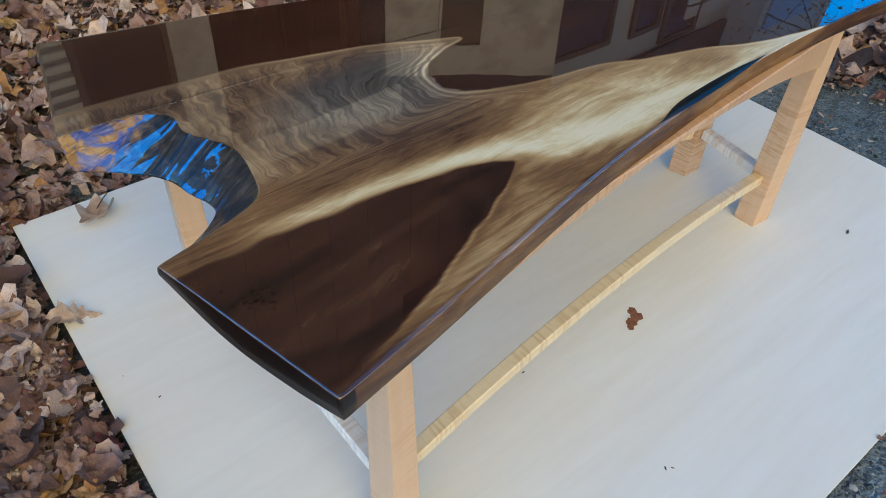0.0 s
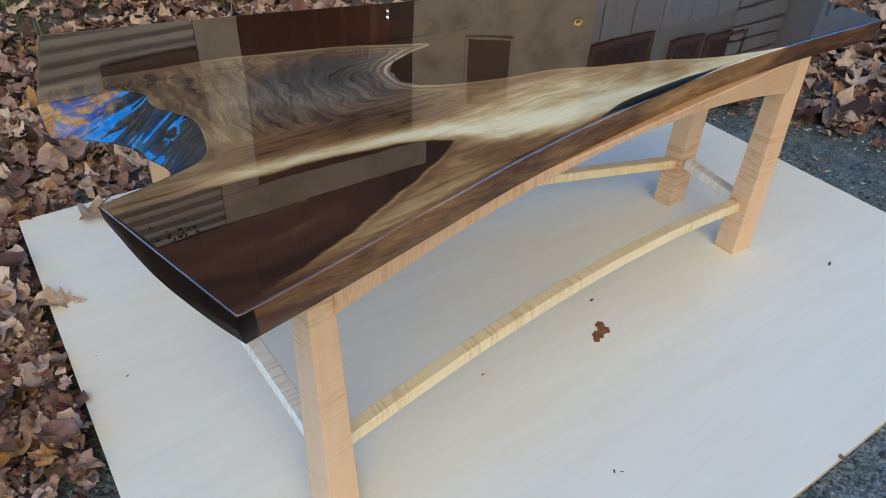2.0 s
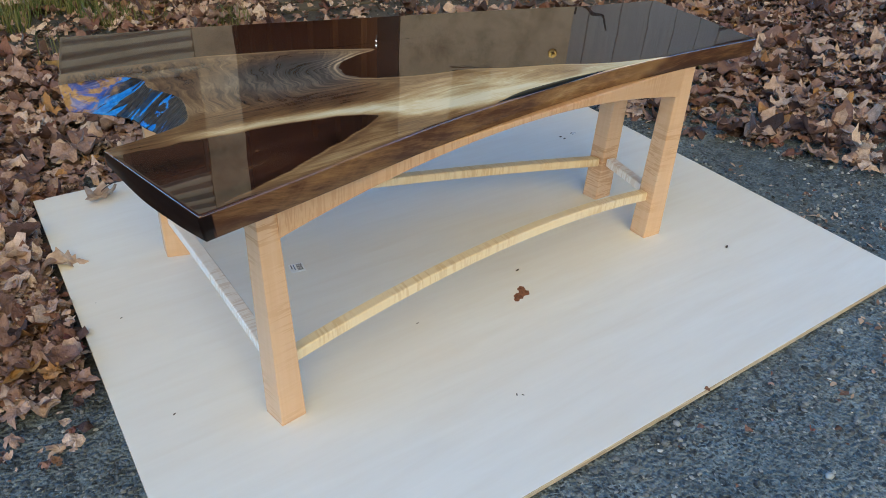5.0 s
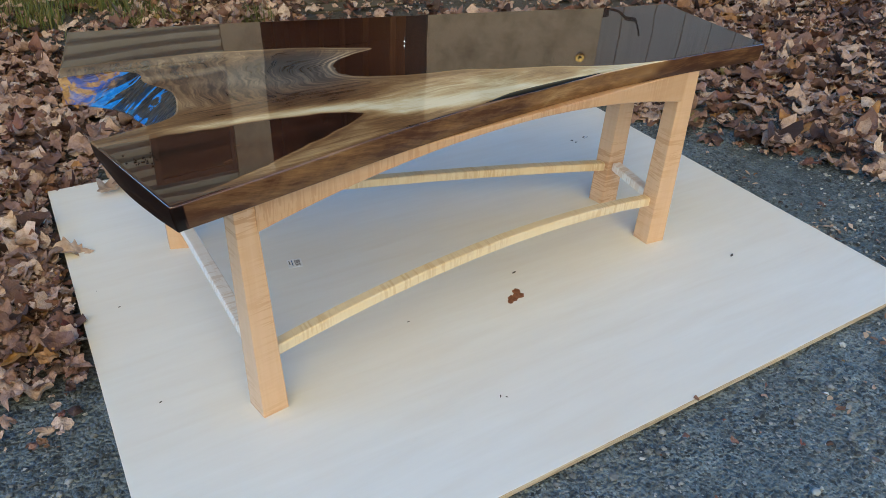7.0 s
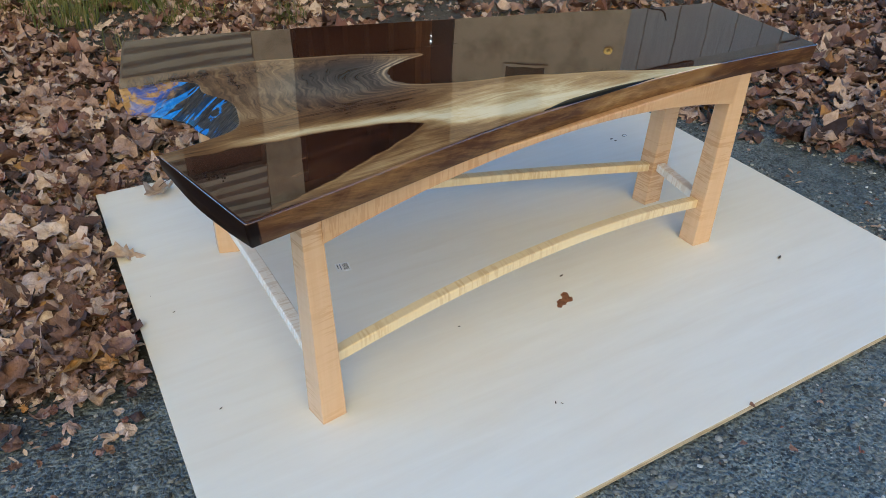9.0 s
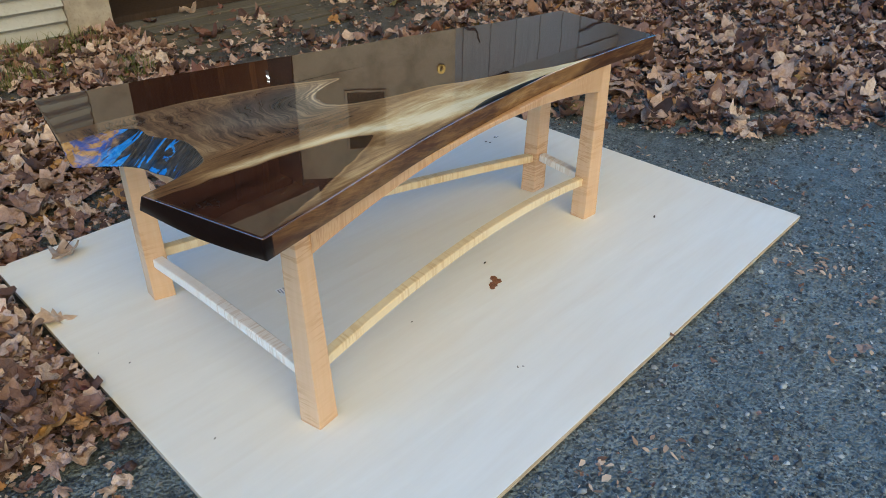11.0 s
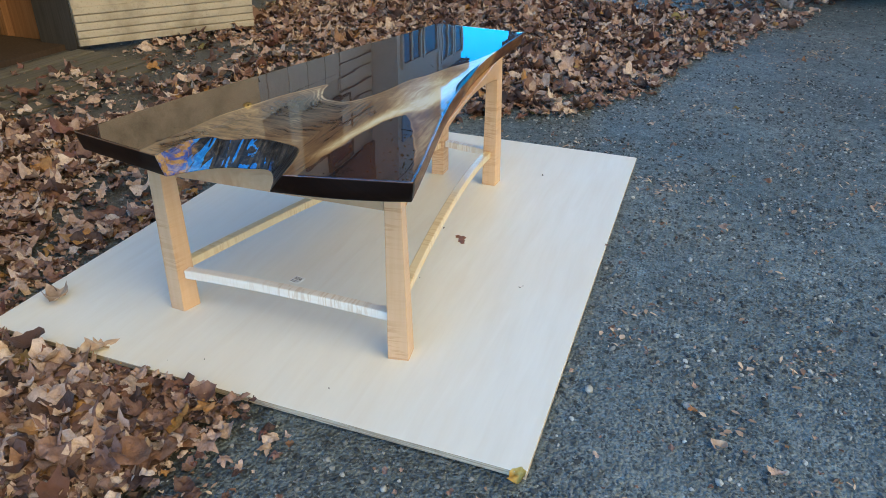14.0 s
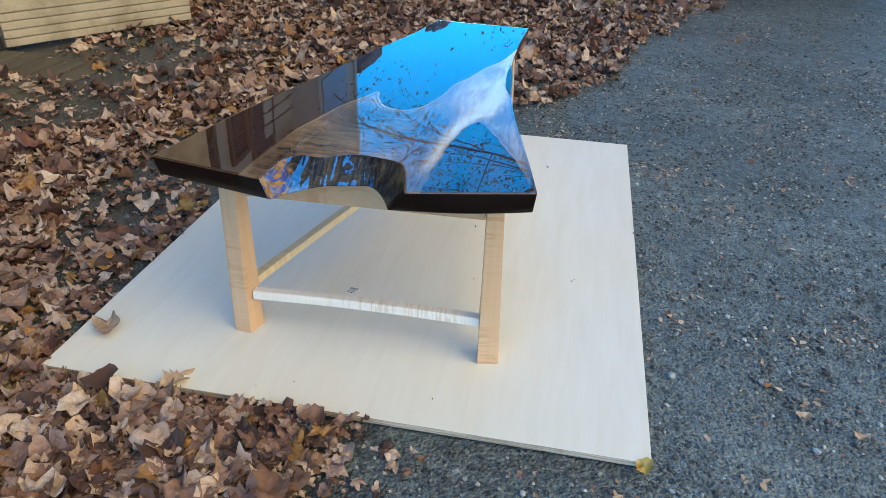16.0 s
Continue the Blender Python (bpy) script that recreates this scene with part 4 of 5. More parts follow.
# ---- wooden frame at the edge of the drive ----
pergola = thing("garden_frame", "dark wooden post frame standing at the edge of the drive", "frame", (6.0, 1.64, 0))
under_beam = Matrix.Translation((6.0, 1.62, 0)) @ Matrix.Rotation(radians(-8), 4, "Z")
for x in (0.0, 2.9):
    bm = box(x - 0.035, x + 0.035, -0.035, 0.035, 0, 1.54, 0.005)
    bm.transform(under_beam)
    on(pergola, part("post", bm, DARK_WOOD, pergola))
for y, z in ((-0.02, 1.545), (0.05, 1.545)):
    bm = box(-0.10, 3.05, y - 0.018, y + 0.018, z, z + 0.07, 0.004)
    bm.transform(under_beam)
    on(pergola, part("beam", bm, DARK_WOOD, pergola))

# ---- parked car beyond the leaves ----
CAR_PAINT = make_plain("dark_car_paint", (0.020, 0.022, 0.026), 0.25, 0.2)
RUBBER = make_plain("tyre_rubber", (0.018, 0.018, 0.019), 0.85)
LENS = make_plain("red_lens", (0.35, 0.02, 0.02), 0.15)
car = thing("parked_car", "dark car parked beyond the fallen leaves", "car", (7.6, -1.7, 0))


def profile(points, y0, y1, bevel):
    bm = bmesh.new()
    f = bm.faces.new([bm.verts.new((x, y0, z)) for x, z in points])
    ext = bmesh.ops.extrude_face_region(bm, geom=[f])
    bmesh.ops.translate(bm, vec=(0, y1 - y0, 0), verts=[v for v in ext["geom"] if isinstance(v, bmesh.types.BMVert)])
    bmesh.ops.recalc_face_normals(bm, faces=bm.faces[:])
    bmesh.ops.bevel(bm, geom=bm.edges[:], offset=bevel, segments=3, profile=0.5, affect="EDGES")
    return bm


on(car, part("body", profile([(5.55, 0.34), (5.62, 0.20), (9.75, 0.20), (9.86, 0.42), (9.80, 0.72), (8.75, 0.90), (5.66, 0.95), (5.56, 0.80)], -2.58, -0.82, 0.05), CAR_PAINT, car, "dark glossy body", True))
on(car, part("cabin", profile([(5.70, 0.93), (6.05, 1.40), (7.75, 1.43), (8.70, 0.90)], -2.46, -0.94, 0.06), CAR_PAINT, car, "", True))
on(car, part("rear_window", box(5.80, 6.02, -2.30, -1.10, -0.004, 0.004, 0.001, pose(-0.04, 0, 1.175) @ Matrix.Translation((5.91, 0, 0)) @ Matrix.Rotation(radians(-53), 4, "Y") @ Matrix.Translation((-5.91, 0, 0))), GLASS, car, "dark window"))
for y0, y1 in ((-2.478, -2.466), (-0.934, -0.922)):
    for pts in ([(6.20, 1.00), (6.40, 1.33), (7.05, 1.35), (7.05, 1.00)], [(7.12, 1.00), (7.12, 1.35), (7.70, 1.35), (8.28, 1.00)]):
        on(car, part("side_window", slab_of(pts, y0, y1), GLASS, car, "dark window"))
for y0, y1 in ((-2.50, -2.22), (-1.18, -0.90)):
    on(car, part("tail_light", box(5.535, 5.60, y0, y1, 0.66, 0.80, 0.01), LENS, car, "red lens"))
on(car, part("bumper", box(5.47, 5.60, -2.54, -0.86, 0.34, 0.54, 0.03), CAR_PAINT, car, "", True))
for cx in (6.45, 8.95):
    for cy, side in ((-2.50, -1), (-0.90, 1)):
        wheel = on(car, part("wheel", cylinder(0.315, 0.315, 0.19, pose(cx, cy, 0.315, 90, 0, 0), 40, 0.03), RUBBER, car, "black tyre", True))
        rim = part("rim", cylinder(0.19, 0.18, 0.02, pose(cx, cy + side * 0.098, 0.315, 90, 0, 0), 32, 0.004), PALE_TRIM, wheel, "grey rim", True)

# ---- trees round the drive ----
def build_tree(seed, height, leaves, spread=0.42, leaf=1.0, girth=0.024):
    rnd = random.Random(seed)
    verts, faces, tips = [], [], []

    def limb(p, d, length, r, depth):
        n = 4
        ring0 = None
        for s in range(n + 1):
            f = s / n
            axis = d.orthogonal().normalized()
            other = d.cross(axis)
            rr = r * (1 - 0.55 * f)
            ring = []
            for a in range(6):
                q = p + axis * rr * math.cos(a * math.pi / 3) + other * rr * math.sin(a * math.pi / 3)
                ring.append(len(verts))
                verts.append(q)
            if ring0:
                faces.extend((ring0[a], ring0[(a + 1) % 6], ring[(a + 1) % 6], ring[a]) for a in range(6))
            ring0 = ring
            if s < n:
                if depth < 4 and s > 0:
                    for _ in range(2 if depth < 3 else 1):
                        out = Vector((rnd.uniform(-1, 1), rnd.uniform(-1, 1), rnd.uniform(-0.1, 0.6))).normalized()
                        limb(p.copy(), (d * (1 - spread) + out * 1.15 * spread / 0.42 * 0.55).normalized(), length * rnd.uniform(0.45, 0.7), rr * 0.55, depth + 1)
                d = (d + Vector((rnd.uniform(-1, 1), rnd.uniform(-1, 1), rnd.uniform(-0.4, 0.6))) * 0.16).normalized()
                p = p + d * length / n
                if depth >= 2:
                    tips.append(p.copy())

    limb(Vector((0, 0, 0)), Vector((0, 0, 1)), height, height * girth, 0)
    lv, lf = [], []
    for _ in range(leaves):
        c = rnd.choice(tips) + Vector((rnd.gauss(0, 0.22), rnd.gauss(0, 0.22), rnd.gauss(0, 0.22)))
        a = Vector((rnd.uniform(-1, 1), rnd.uniform(-1, 1), rnd.uniform(-1, 1))).normalized()
        b = a.orthogonal().normalized()
        s = rnd.uniform(0.06, 0.13) * leaf
        i = len(lv)
        lv += [c - a * s, c + b * s * 0.6 + a * 0.1 * s, c + a * s, c - b * s * 0.6 + a * 0.1 * s]
        lf.append((i, i + 1, i + 2, i + 3))
    return mesh("trunk", verts, faces, True), mesh("crown", lv, lf)


def plant(trunk, crown, x, y, turn, size, label):
    ob = thing("tree", label, "tree", (x, y, 0), "trees round the drive")
    ob.rotation_euler.z, ob.scale = turn, (size, size, size)
    for name, me, mat in (("trunk", trunk, BARK), ("crown", crown, FOLIAGE)):
        link_part(name, me, mat, ob)
    return ob


sparse, dense = build_tree(5, 6.5, 4000, 0.42, 0.45), build_tree(11, 7.0, 60000, 0.5, 0.38)
plant(*sparse, 14.0, -4.2, 0.4, 1.0, "half-bare autumn tree with thin dark branches")
plant(*build_tree(31, 6.0, 22000, 0.5, 0.20, 0.009), 6.9, -2.95, 0.0, 1.0, "leaning leafy tree beside the drive").rotation_euler = (-0.82, 0, 0)
for px, py, turn, size in ((-4.2, -27.0, 0.6, 1.3), (5.2, -29.0, 5.0, 1.3), (9.0, -7.0, 2.2, 1.5), (0.3, 8.9, 2.6, 1.7),
                           (4.0, 11.5, 0.2, 1.6), (8.5, 12.5, 4.4, 1.6), (4.9, -3.7, 2.3, 1.75), (23.0, -7.0, 1.7, 1.2)):
    plant(*dense, px, py, turn, size, "leafy autumn tree in brown and gold")

car.location += Vector((-0.25, 0.38, 0))
for ob in scene.objects:
    if ob.parent is None and ob.name.split(".")[0] in ("barn", "door_ramp", "lamp", "door_1", "house", "garden_frame", "parked_car", "tree", "wall_bracket"):
        ob.location.z += GROUND

# ---- fallen leaves ----
def leaf_outline(kind, rnd):
    if kind == "maple":
        tips = [(90, 1.0), (38, 0.86), (142, 0.86), (-18, 0.56), (198, 0.56)]
        pts = []
        for a, r in tips:
            r *= rnd.uniform(0.65, 1.1)
            for da, f in ((-20, 0.80), (-10, 0.90), (0, 1.0), (10, 0.90), (20, 0.80)):
                pts.append((a + da + rnd.uniform(-3, 3), r * f * rnd.uniform(0.86, 1.12)))
        for a, r in ((64, 0.60), (116, 0.60), (12, 0.52), (168, 0.52), (-62, 0.38), (242, 0.38), (270, 0.16)):
            pts.append((a, r * rnd.uniform(0.8, 1.2)))
    elif kind == "oak":
        pts = [(270, 0.9)]
        for a, r in ((-65, 0.45), (-42, 0.40), (-24, 0.55), (-8, 0.34), (12, 0.58), (34, 0.40), (52, 0.70), (68, 0.60), (80, 0.86)):
            pts += [(a, r * rnd.uniform(0.9, 1.1)), (180 - a, r * rnd.uniform(0.9, 1.1))]
        pts += [(90, 1.0)]
    else:
        n, long = rnd.randint(14, 20), rnd.uniform(0.5, 0.95)
        pts = []
        for k in range(n):
            a = 360 * (k + rnd.uniform(-0.3, 0.3)) / n
            e = math.hypot(math.cos(radians(a)) * long, math.sin(radians(a)))
            pts.append((a, e * rnd.uniform(0.72, 1.05)))
    return sorted((a % 360, r) for a, r in pts)


def leaf_shape(seed):
    """Verts (unit size, on the ground plane) and faces of one curled leaf."""
    rnd = random.Random(seed)
    pts = leaf_outline(("maple", "scrap", "maple", "oak", "scrap", "scrap")[seed % 6], rnd)
    fold, cup, twist = rnd.uniform(0.0, 0.32), rnd.uniform(-0.3, 0.4), rnd.uniform(-0.5, 0.5)
    ph, curl = rnd.uniform(0, 6.28), rnd.choice((0.0, 0.3, 0.7, -0.5))
    verts = [(0.0, 0.0)]
    for f in (0.4, 0.75, 1.0):
        verts += [(f * r * math.cos(radians(a)), f * r * math.sin(radians(a))) for a, r in pts]
    out, bend, lean = [], rnd.uniform(0.1, 0.8), rnd.uniform(0, 3.14)
    ca, sa = math.cos(lean), math.sin(lean)
    for x, y in verts:
        r2 = x * x + y * y
        z = fold * abs(x) + cup * r2 * 0.75 + twist * x * y + 0.33 * r2 * math.sin(3 * math.atan2(y, x) + ph) + rnd.uniform(-0.03, 0.03)
        z += 0.30 * noise.noise((x * 2.6, y * 2.6, seed * 3.7)) + curl * max(0.0, r2 - 0.4)
        u, v = ca * x + sa * y, ca * y - sa * x
        z += (1 - math.cos(bend * u)) / bend
        u = math.sin(bend * u) / bend
        out.append((ca * u - sa * v, sa * u + ca * v, z))
    out = np.array(out)
    out[:, 2] -= np.percentile(out[:, 2], 12)
    n = len(pts)
    faces = [(0, 1 + k, 1 + (k + 1) % n) for k in range(n)]
    for ring in (1, 1 + n):
        faces += [(ring + k, ring + n + k, ring + n + (k + 1) % n, ring + (k + 1) % n) for k in range(n)]
    return out, faces


SHAPES = [leaf_shape(s) for s in range(30)]
rng = np.random.default_rng(4)


def drift(x, y):
    """How thickly leaves lie, 0 to 1."""
    n = 0.5 + 0.5 * noise.noise((x * 1.7, y * 1.7, 0.3)) + 0.35 * noise.noise((x * 5, y * 5, 4.0))
    edge = float(np.interp(x, [1.5, 1.95, 2.44, 3.4, 4.5, 7.0], [1.2, 0.36, 0.05, -0.18, -0.75, -1.6]))
    if 0.0 < x < LONG and 0.0 < y < WIDE:
        return 0.0
    if x < 0.02 and y > 0.42:
        return (0.22 + 0.9 * float(np.clip((y - 0.52 + 0.4 * x + 0.16 * (n - 0.5)) / 0.14, -0.2, 1))) * float(np.clip((x + 2.5 + n * 0.5) / 1.1, 0.02, 1))
    if x > 1.6 and y > edge + 0.12 * (n - 0.5) and y < 2.75:
        if x < 2.75 and y > 1.75:
            bare = math.hypot((x - 1.85) / 0.75, (y - 2.35) / 0.42)
            return 0.13 if bare < 1 else 0.75 * n + 0.2
        return min(1.0, 0.55 + 0.75 * n * float(np.clip((y - edge) / 0.35, 0.35, 1)))
    if x < 0.45 + 0.3 * (n - 0.5) and y > 2.25:
        return 0.16
    if y >= WIDE and x <= 1.7 and y < 2.9:
        if math.hypot((x - 1.55) / 0.5, (y - 2.25) / 0.32) < 1 or (1.1 < x and y > 2.3):
            return 0.10
        if math.hypot((x - 0.95) / 0.50, (y - 1.44) / 0.19) < 1 + 0.5 * (n - 0.5):
            return 0.14
        return 0.30 + 0.85 * n * (0.9 if y > 1.45 else 0.65)
    return 0.010


def scatter(count, x0, x1, y0, y1, big=1.0):
    out = []
    while count > 0:
        x, y = rng.uniform(x0, x1), rng.uniform(y0, y1)
        count -= 1
        thick = drift(x, y)
        if rng.random() < thick:
            out.append((x, y, (0.011 + 0.034 * rng.random() ** 1.6) * (big if thick > 0.05 else 0.5)))
    return out


def leaf_pose(x, y, s, lift):
    tip = Euler((rng.normal(0, 0.20), rng.normal(0, 0.20) + (math.pi if rng.random() < 0.45 else 0), rng.uniform(0, 6.28)))
    return Matrix.LocRotScale((x, y, GROUND + 0.004 + s * 0.16 + lift), tip, (s, s, s))


def joined_leaves(places):
    verts, faces, base = [], [], 0
    for x, y, s in places:
        v, f = SHAPES[rng.integers(len(SHAPES))]
        m = np.array(leaf_pose(x, y, s, rng.random() ** 2 * 0.030))
        verts.append(v @ m[:3, :3].T + m[:3, 3])
        faces += [tuple(i + base for i in q) for q in f]
        base += len(v)
    return mesh("leaf_litter", np.concatenate(verts), faces, True)


near = scatter(1700, -0.42, -0.022, 0.40, 1.25)
bits = scatter(3800, -0.50, -0.012, 0.30, 1.30, 0.36)
near_objects, rest = near[:290], near[290:]
places = rest + bits + scatter(11500, -2.7, -0.02, 0.38, 3.0) + scatter(8200, -0.1, 1.7, 1.235, 2.92, 1.15) + scatter(12500, 1.6, 4.6, -1.0, 2.8, 1.4) + scatter(4500, 4.4, 8.0, -2.5, 3.2, 1.5)
places += scatter(1500, -0.5, 5.0, -2.2, 0.0, 0.6)
places += scatter(7000, -1.9, -0.02, 0.34, 2.0, 0.45) + scatter(5000, -0.1, 1.7, 1.235, 2.6, 0.5) + scatter(6000, 1.6, 3.6, -0.6, 2.6, 0.5)
for _ in range(6000):
    x, y = rng.uniform(-0.9, 5.2), rng.uniform(-1.9, 2.9)
    if drift(x, y) > 0.005 and rng.random() < 0.75:
        places.append((x, y, rng.uniform(0.003, 0.0085)))
litter = new("leaf_litter", joined_leaves(places))
litter.data.materials.append(LITTER)
tagged(litter, "dry brown and tan fallen maple and oak leaves", "leaves", kind="stuff")
leaf_meshes = []
for v, f in SHAPES:
    me = mesh("leaf", v, f, True)
    me.materials.append(LEAF)
    leaf_meshes.append(me)
for x, y, s in near_objects:
    ob = tagged(new("leaf", leaf_meshes[rng.integers(len(leaf_meshes))]), "dry curled brown leaf on the asphalt", "leaf", "leaves beside the plywood")
    ob.matrix_world = leaf_pose(x, y, s, rng.random() ** 2 * 0.028)


def single_leaf(shape, material, x, y, z, s, turn, label, tilt=(0, 0), stem=0.0):
    v, f = SHAPES[shape]
    ob = thing("leaf", label, "leaf", (x, y, z))
    me = mesh("blade", v * s, f, True)
    blade = link_part("blade", me, material, ob)
    blade.rotation_euler = (tilt[0], tilt[1], turn)
    if stem:
        path = [Vector((0, -0.1 * s, 0.3 * s)), Vector((0.1 * s, -0.7 * s, 0.25 * s)), Vector((0.3 * s, -stem, -z + THICK + 0.0015))]
        sv, sf = [], []
        for k in range(9):
            t = k / 8
            c = path[0] * (1 - t) ** 2 + path[1] * 2 * t * (1 - t) + path[2] * t * t
            for a in range(5):
                sv.append(c + Vector((math.cos(a * 1.2566), 0, math.sin(a * 1.2566))) * 0.0011)
        for k in range(8):
            sf += [(5 * k + a, 5 * k + (a + 1) % 5, 5 * k + 5 + (a + 1) % 5, 5 * k + 5 + a) for a in range(5)]
        link_part("stem", mesh("stem", sv, sf, True), STEM, ob).rotation_euler.z = turn
    return ob


def rolled_leaf(seed):
    """A broad leaf whose sides have rolled up."""
    rnd = random.Random(seed)
    v, n = [(0.0, 0.0, 0.0)], 22
    for f in (0.4, 0.75, 1.0):
        for k in range(n):
            a = 2 * math.pi * k / n
            r = f * (0.82 + 0.16 * math.sin(5 * a + 0.6) * f + rnd.uniform(-0.05, 0.05))
            x, y = r * math.cos(a), r * math.sin(a)
            z = (1 - math.cos(1.7 * x)) / 1.7 + 0.35 * y * y + 0.12 * f * math.sin(4 * a) + rnd.uniform(-0.03, 0.03)
            v.append((math.sin(1.7 * x) / 1.7, y, z))
    f = [(0, 1 + k, 1 + (k + 1) % n) for k in range(n)]
    for ring in (1, 1 + n):
        f += [(ring + k, ring + n + k, ring + n + (k + 1) % n, ring + (k + 1) % n) for k in range(n)]
    return np.array(v), f


SHAPES.append(rolled_leaf(3))
single_leaf(-1, LEAF_TAN, 0.135, 1.155, 0.0165, 0.047, 2.4, "curled tan leaf with its stem on the plywood corner", (0.12, 0.1), 0.07)
single_leaf(9, LEAF_TAN, 0.020, 0.925, 0.016, 0.045, 1.1, "pale tan leaf over the plywood edge", (0.15, -0.2))
single_leaf(0, LEAF_RED, -0.022, 0.652, 0.012, 0.032, 0.6, "dark red leaf leaning on the plywood edge", (0.5, 0.35))
single_leaf(7, LEAF_YELLOW, -0.008, 0.012, 0.010, 0.019, 2.8, "small yellow leaf at the plywood corner", (0.2, 0.5))

single_leaf(0, LEAF_TAN, -0.087, 0.451, GROUND + 0.003, 0.021, 1.0, "small tan maple leaf lying on the asphalt", (0.1, 0.05))
single_leaf(4, LEAF_TAN, 0.206, -0.308, GROUND + 0.003, 0.019, 3.0, "small tan leaf lying on the asphalt", (0.1, 0.1))
single_leaf(6, LEAF_ORANGE, 0.294, -0.262, GROUND + 0.003, 0.017, 0.4, "small orange-brown leaf lying on the asphalt", (0.1, 0.2))

# dry seed wings and slivers of leaf blown over the asphalt
sv, sf = [], []
for _ in range(1500):
    x, y = rng.uniform(-1.0, 4.2), rng.uniform(-1.9, 0.9)
    if (-0.02 < x < LONG + 0.02 and y > -0.02) or rng.random() > 0.45 + 1.2 * noise.noise((x * 1.8, y * 1.8, 6.0)):
        continue
    many = rng.integers(1, 14)
    for _ in range(many):
        l, a, tilt = 0.0028 + 0.0090 * rng.random() ** 1.7, rng.uniform(0, 6.28), rng.normal(0, 0.35)
        cx, cy, w = x + rng.normal(0, 0.006 * many ** 0.6), y + rng.normal(0, 0.006 * many ** 0.6), rng.uniform(0.25, 0.8)
        if -0.012 < cx < LONG + 0.012 and cy > -0.012:
            continue
        i = len(sv)
        for u, v in ((-1, 0), (-0.5, 0.8), (0.3, 1.0), (1, 0.1), (0.4, -0.9), (-0.4, -0.7)):
            p, q = u * l * rng.uniform(0.75, 1.15), v * l * w * rng.uniform(0.6, 1.2)
            sv.append((cx + p * math.cos(a) - q * math.sin(a), cy + p * math.sin(a) + q * math.cos(a), GROUND + 0.0025 + 0.3 * l + tilt * p + 0.4 * q * q / l))
        sf.append(tuple(range(i, i + 6)))
scraps = new("leaf_scraps", mesh("leaf_scraps", sv, sf))
scraps.data.materials.append(SCRAP)
tagged(scraps, "tan seed wings and leaf slivers strewn over asphalt", "leaf scraps", kind="stuff")

# ---- grass by the barn ----
gv, gf = [], []
for _ in range(7000):
    x, y = rng.uniform(-1.2, 0.95), rng.uniform(2.20, 2.92)
    if noise.noise((x * 3, y * 4, 9)) + 0.9 * (y - 2.62) < -0.05:
        continue
    h, a = rng.uniform(0.02, 0.075) * (1.5 if x < 0.45 else 1.0), rng.uniform(0, 6.28)
    d, lean = np.array([math.cos(a), math.sin(a)]) * 0.0022, rng.normal(0, 0.022, 2)
    i = len(gv)
    gv += [(x - d[0], y - d[1], GROUND), (x + d[0], y + d[1], GROUND), (x + d[0] * 0.7 + lean[0] * 0.4, y + d[1] * 0.7 + lean[1] * 0.4, h * 0.6), (x - d[0] * 0.7 + lean[0] * 0.4, y - d[1] * 0.7 + lean[1] * 0.4, h * 0.6), (x + lean[0], y + lean[1], h)]
    gf += [(i, i + 1, i + 2, i + 3), (i + 3, i + 2, i + 4)]
grass = new("grass", mesh("grass", gv, gf))
grass.data.materials.append(GRASS)
tagged(grass, "short grass along the foot of the barn", "grass", kind="stuff")

# ---- stones on the asphalt ----
ico = bmesh.new()
bmesh.ops.create_icosphere(ico, subdivisions=1, radius=1.0)
ico_v, ico_f = np.array([v.co[:] for v in ico.verts]), [tuple(v.index for v in f.verts) for f in ico.faces]
ico.free()


def stones(count, x0, x1, y0, y1, lo, hi):
    verts, faces, base = [], [], 0
    for _ in range(count):
        x, y = rng.uniform(x0, x1), rng.uniform(y0, y1)
        if -0.01 < x < LONG + 0.01 and -0.01 < y < WIDE + 0.01:
            continue
        if rng.random() > 0.75 + 1.6 * noise.noise((x * 5, y * 5, 2.0)):
            continue
        s = lo + (hi - lo) * rng.random() ** 2.2
        v = ico_v * rng.uniform(0.7, 1.25, (len(ico_v), 1)) * np.array([1, rng.uniform(0.6, 1), rng.uniform(0.45, 0.7)]) * s
        a = rng.uniform(0, 6.28)
        r = np.array([[math.cos(a), -math.sin(a), 0], [math.sin(a), math.cos(a), 0], [0, 0, 1]])
        verts.append(v @ r.T + np.array([x, y, GROUND + s * 0.28]))
        faces += [tuple(i + base for i in f) for f in ico_f]
        base += len(v)
    return np.concatenate(verts), faces


v1, f1 = stones(44000, -0.7, 3.0, -1.3, 1.6, 0.0013, 0.0065)
v2, f2 = stones(30000, -1.2, 5.5, -2.2, 2.9, 0.002, 0.009)
gravel = new("gravel", mesh("gravel", np.concatenate([v1, v2]), f1 + [tuple(i + len(v1) for i in f) for f in f2]))
gravel.data.materials.append(PEBBLE)
tagged(gravel, "loose grey grit and small stones on the asphalt", "gravel", kind="stuff")
STONE = make_plain("pale_stone", (0.40, 0.41, 0.41), 0.8)
for x, y, s in ((0.278, -0.059, 0.011), (0.906, -0.219, 0.008), (-0.10, 0.22, 0.007), (0.35, -0.31, 0.006)):
    sv = ico_v * np.random.default_rng(int(1000 * s)).uniform(0.85, 1.12, (len(ico_v), 1)) * np.array([1.15, 0.9, 0.7]) * s
    ob = tagged(new("stone", mesh("stone", sv, ico_f, True)), "pale rounded pebble on the asphalt", "stone", "pebbles")
    ob.data.materials.append(STONE)
    ob.location = (x, y, GROUND + s * 0.55)

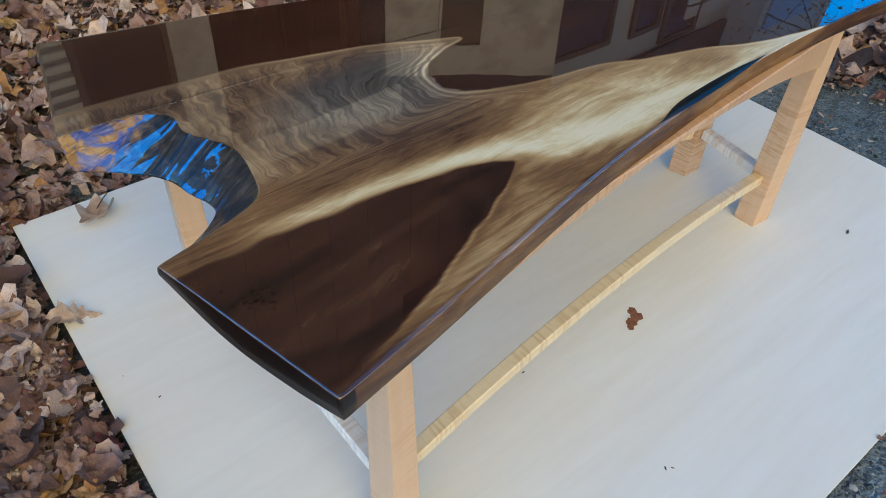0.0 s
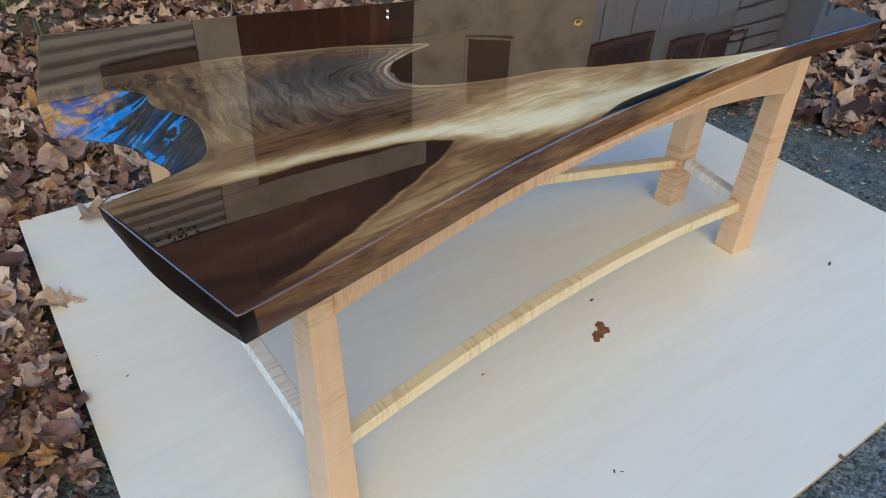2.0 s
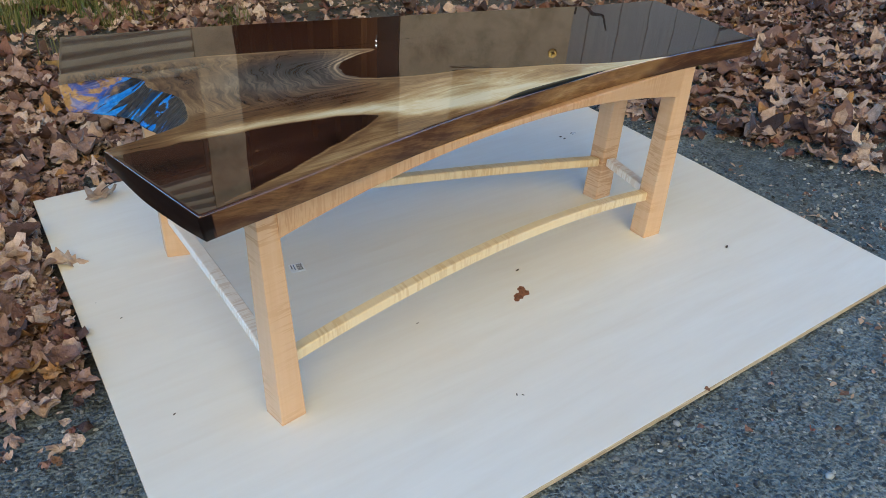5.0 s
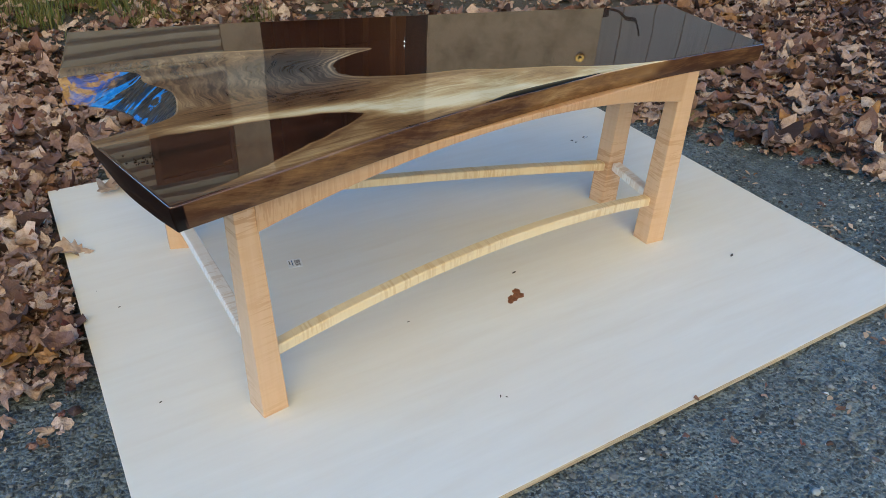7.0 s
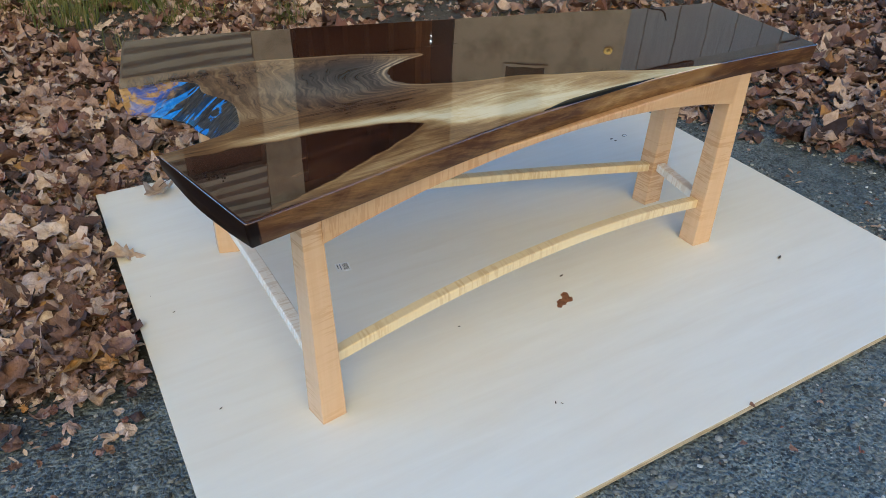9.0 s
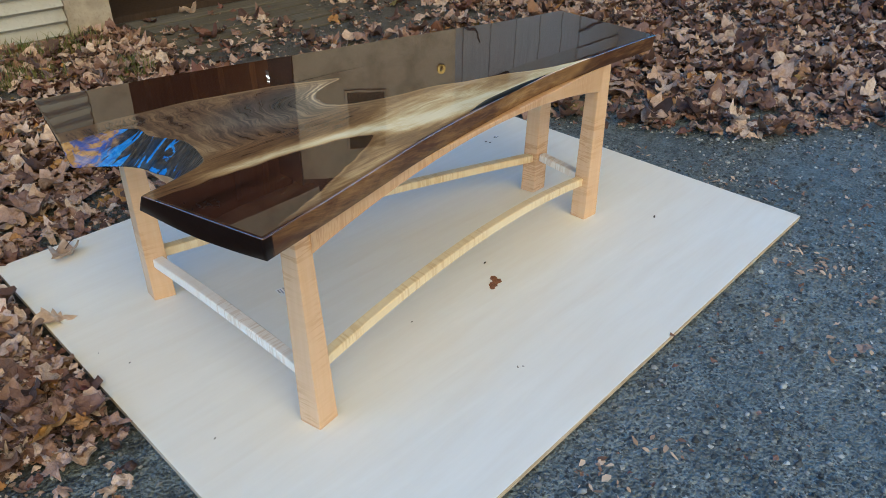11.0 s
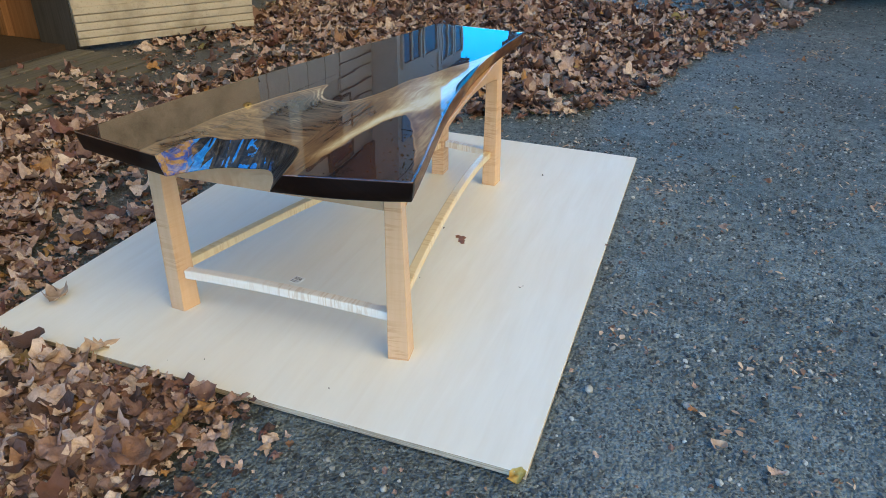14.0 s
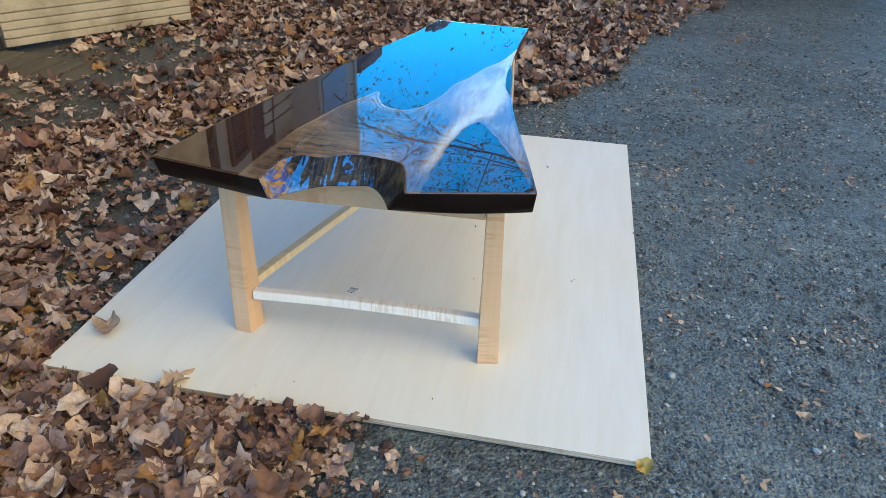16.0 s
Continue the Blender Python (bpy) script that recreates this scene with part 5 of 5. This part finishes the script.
# ---- marks and small things on the plywood ----
for kx, ky, r, seed in ((0.772, 0.389, 0.009, 1), (0.768, 0.377, 0.011, 2), (0.752, 0.373, 0.010, 3), (0.741, 0.367, 0.006, 4)):
    part("knot", blob(kx, ky, r, 14, seed, THICK + 0.0005 + 0.0001 * seed), KNOT, plywood, "reddish brown knot")
for kx, ky, r, seed in ((1.334, 0.896, 0.0045, 5), (1.337, 0.882, 0.004, 6), (1.383, 0.897, 0.0095, 7)):
    part("knot", blob(kx, ky, r, 12, seed, THICK + 0.0006, 0.6), SEED, plywood, "small dark knot hole")
part("knot", blob(1.384, 0.8965, 0.0066, 12, 9, THICK + 0.0008, 0.6), PAPER, plywood, "pale filled knot")
for sx, sy, a, l in ((1.283, 0.272, 0.4, 0.008), (0.577, 0.164, 1.0, 0.004), (0.805, 0.444, 0.2, 0.006), (0.531, 0.407, 0.0, 0.0035), (0.078, 0.417, 0.5, 0.0035), (0.586, 0.158, 2.2, 0.003), (0.066, 0.699, 0.4, 0.0032), (0.037, 0.768, 1.2, 0.002)):
    bm = bmesh.new()
    bmesh.ops.create_icosphere(bm, subdivisions=1, radius=1.0)
    bm.transform(pose(sx, sy, THICK + l * 0.2, 0, 0, math.degrees(a)) @ Matrix.Diagonal((l, l * 0.35, l * 0.22, 1)))
    ob = part("seed", bm, SEED, None)
    tagged(ob, "tiny dark seed husk lying on the plywood", "seed", "seed husks")

# the paper sticker with its printed bars
sticker = thing("sticker", "small white barcode sticker on the plywood", "sticker", (0.410, 0.683, THICK))
sticker.rotation_euler.z = radians(-99)
S = 0.0150
link = lambda name, bm, mat, label="": part(name, bm, mat, sticker, label)
link("label", box(-S, S, -S, S, 0.0002, 0.0008), PAPER)
random.seed(8)
x = -0.011
while x < 0.011:
    w = random.choice((0.0005, 0.0008, 0.0011))
    link("bar", box(x, x + w, 0.000, 0.0115, 0.0009, 0.0011), INK)
    x += w + random.choice((0.0010, 0.0016))
link("band", box(-0.0115, 0.008, -0.0060, -0.0042, 0.0009, 0.0011), INK_BLUE)
link("band", box(-0.0115, 0.003, -0.0115, -0.0098, 0.0009, 0.0011), INK)
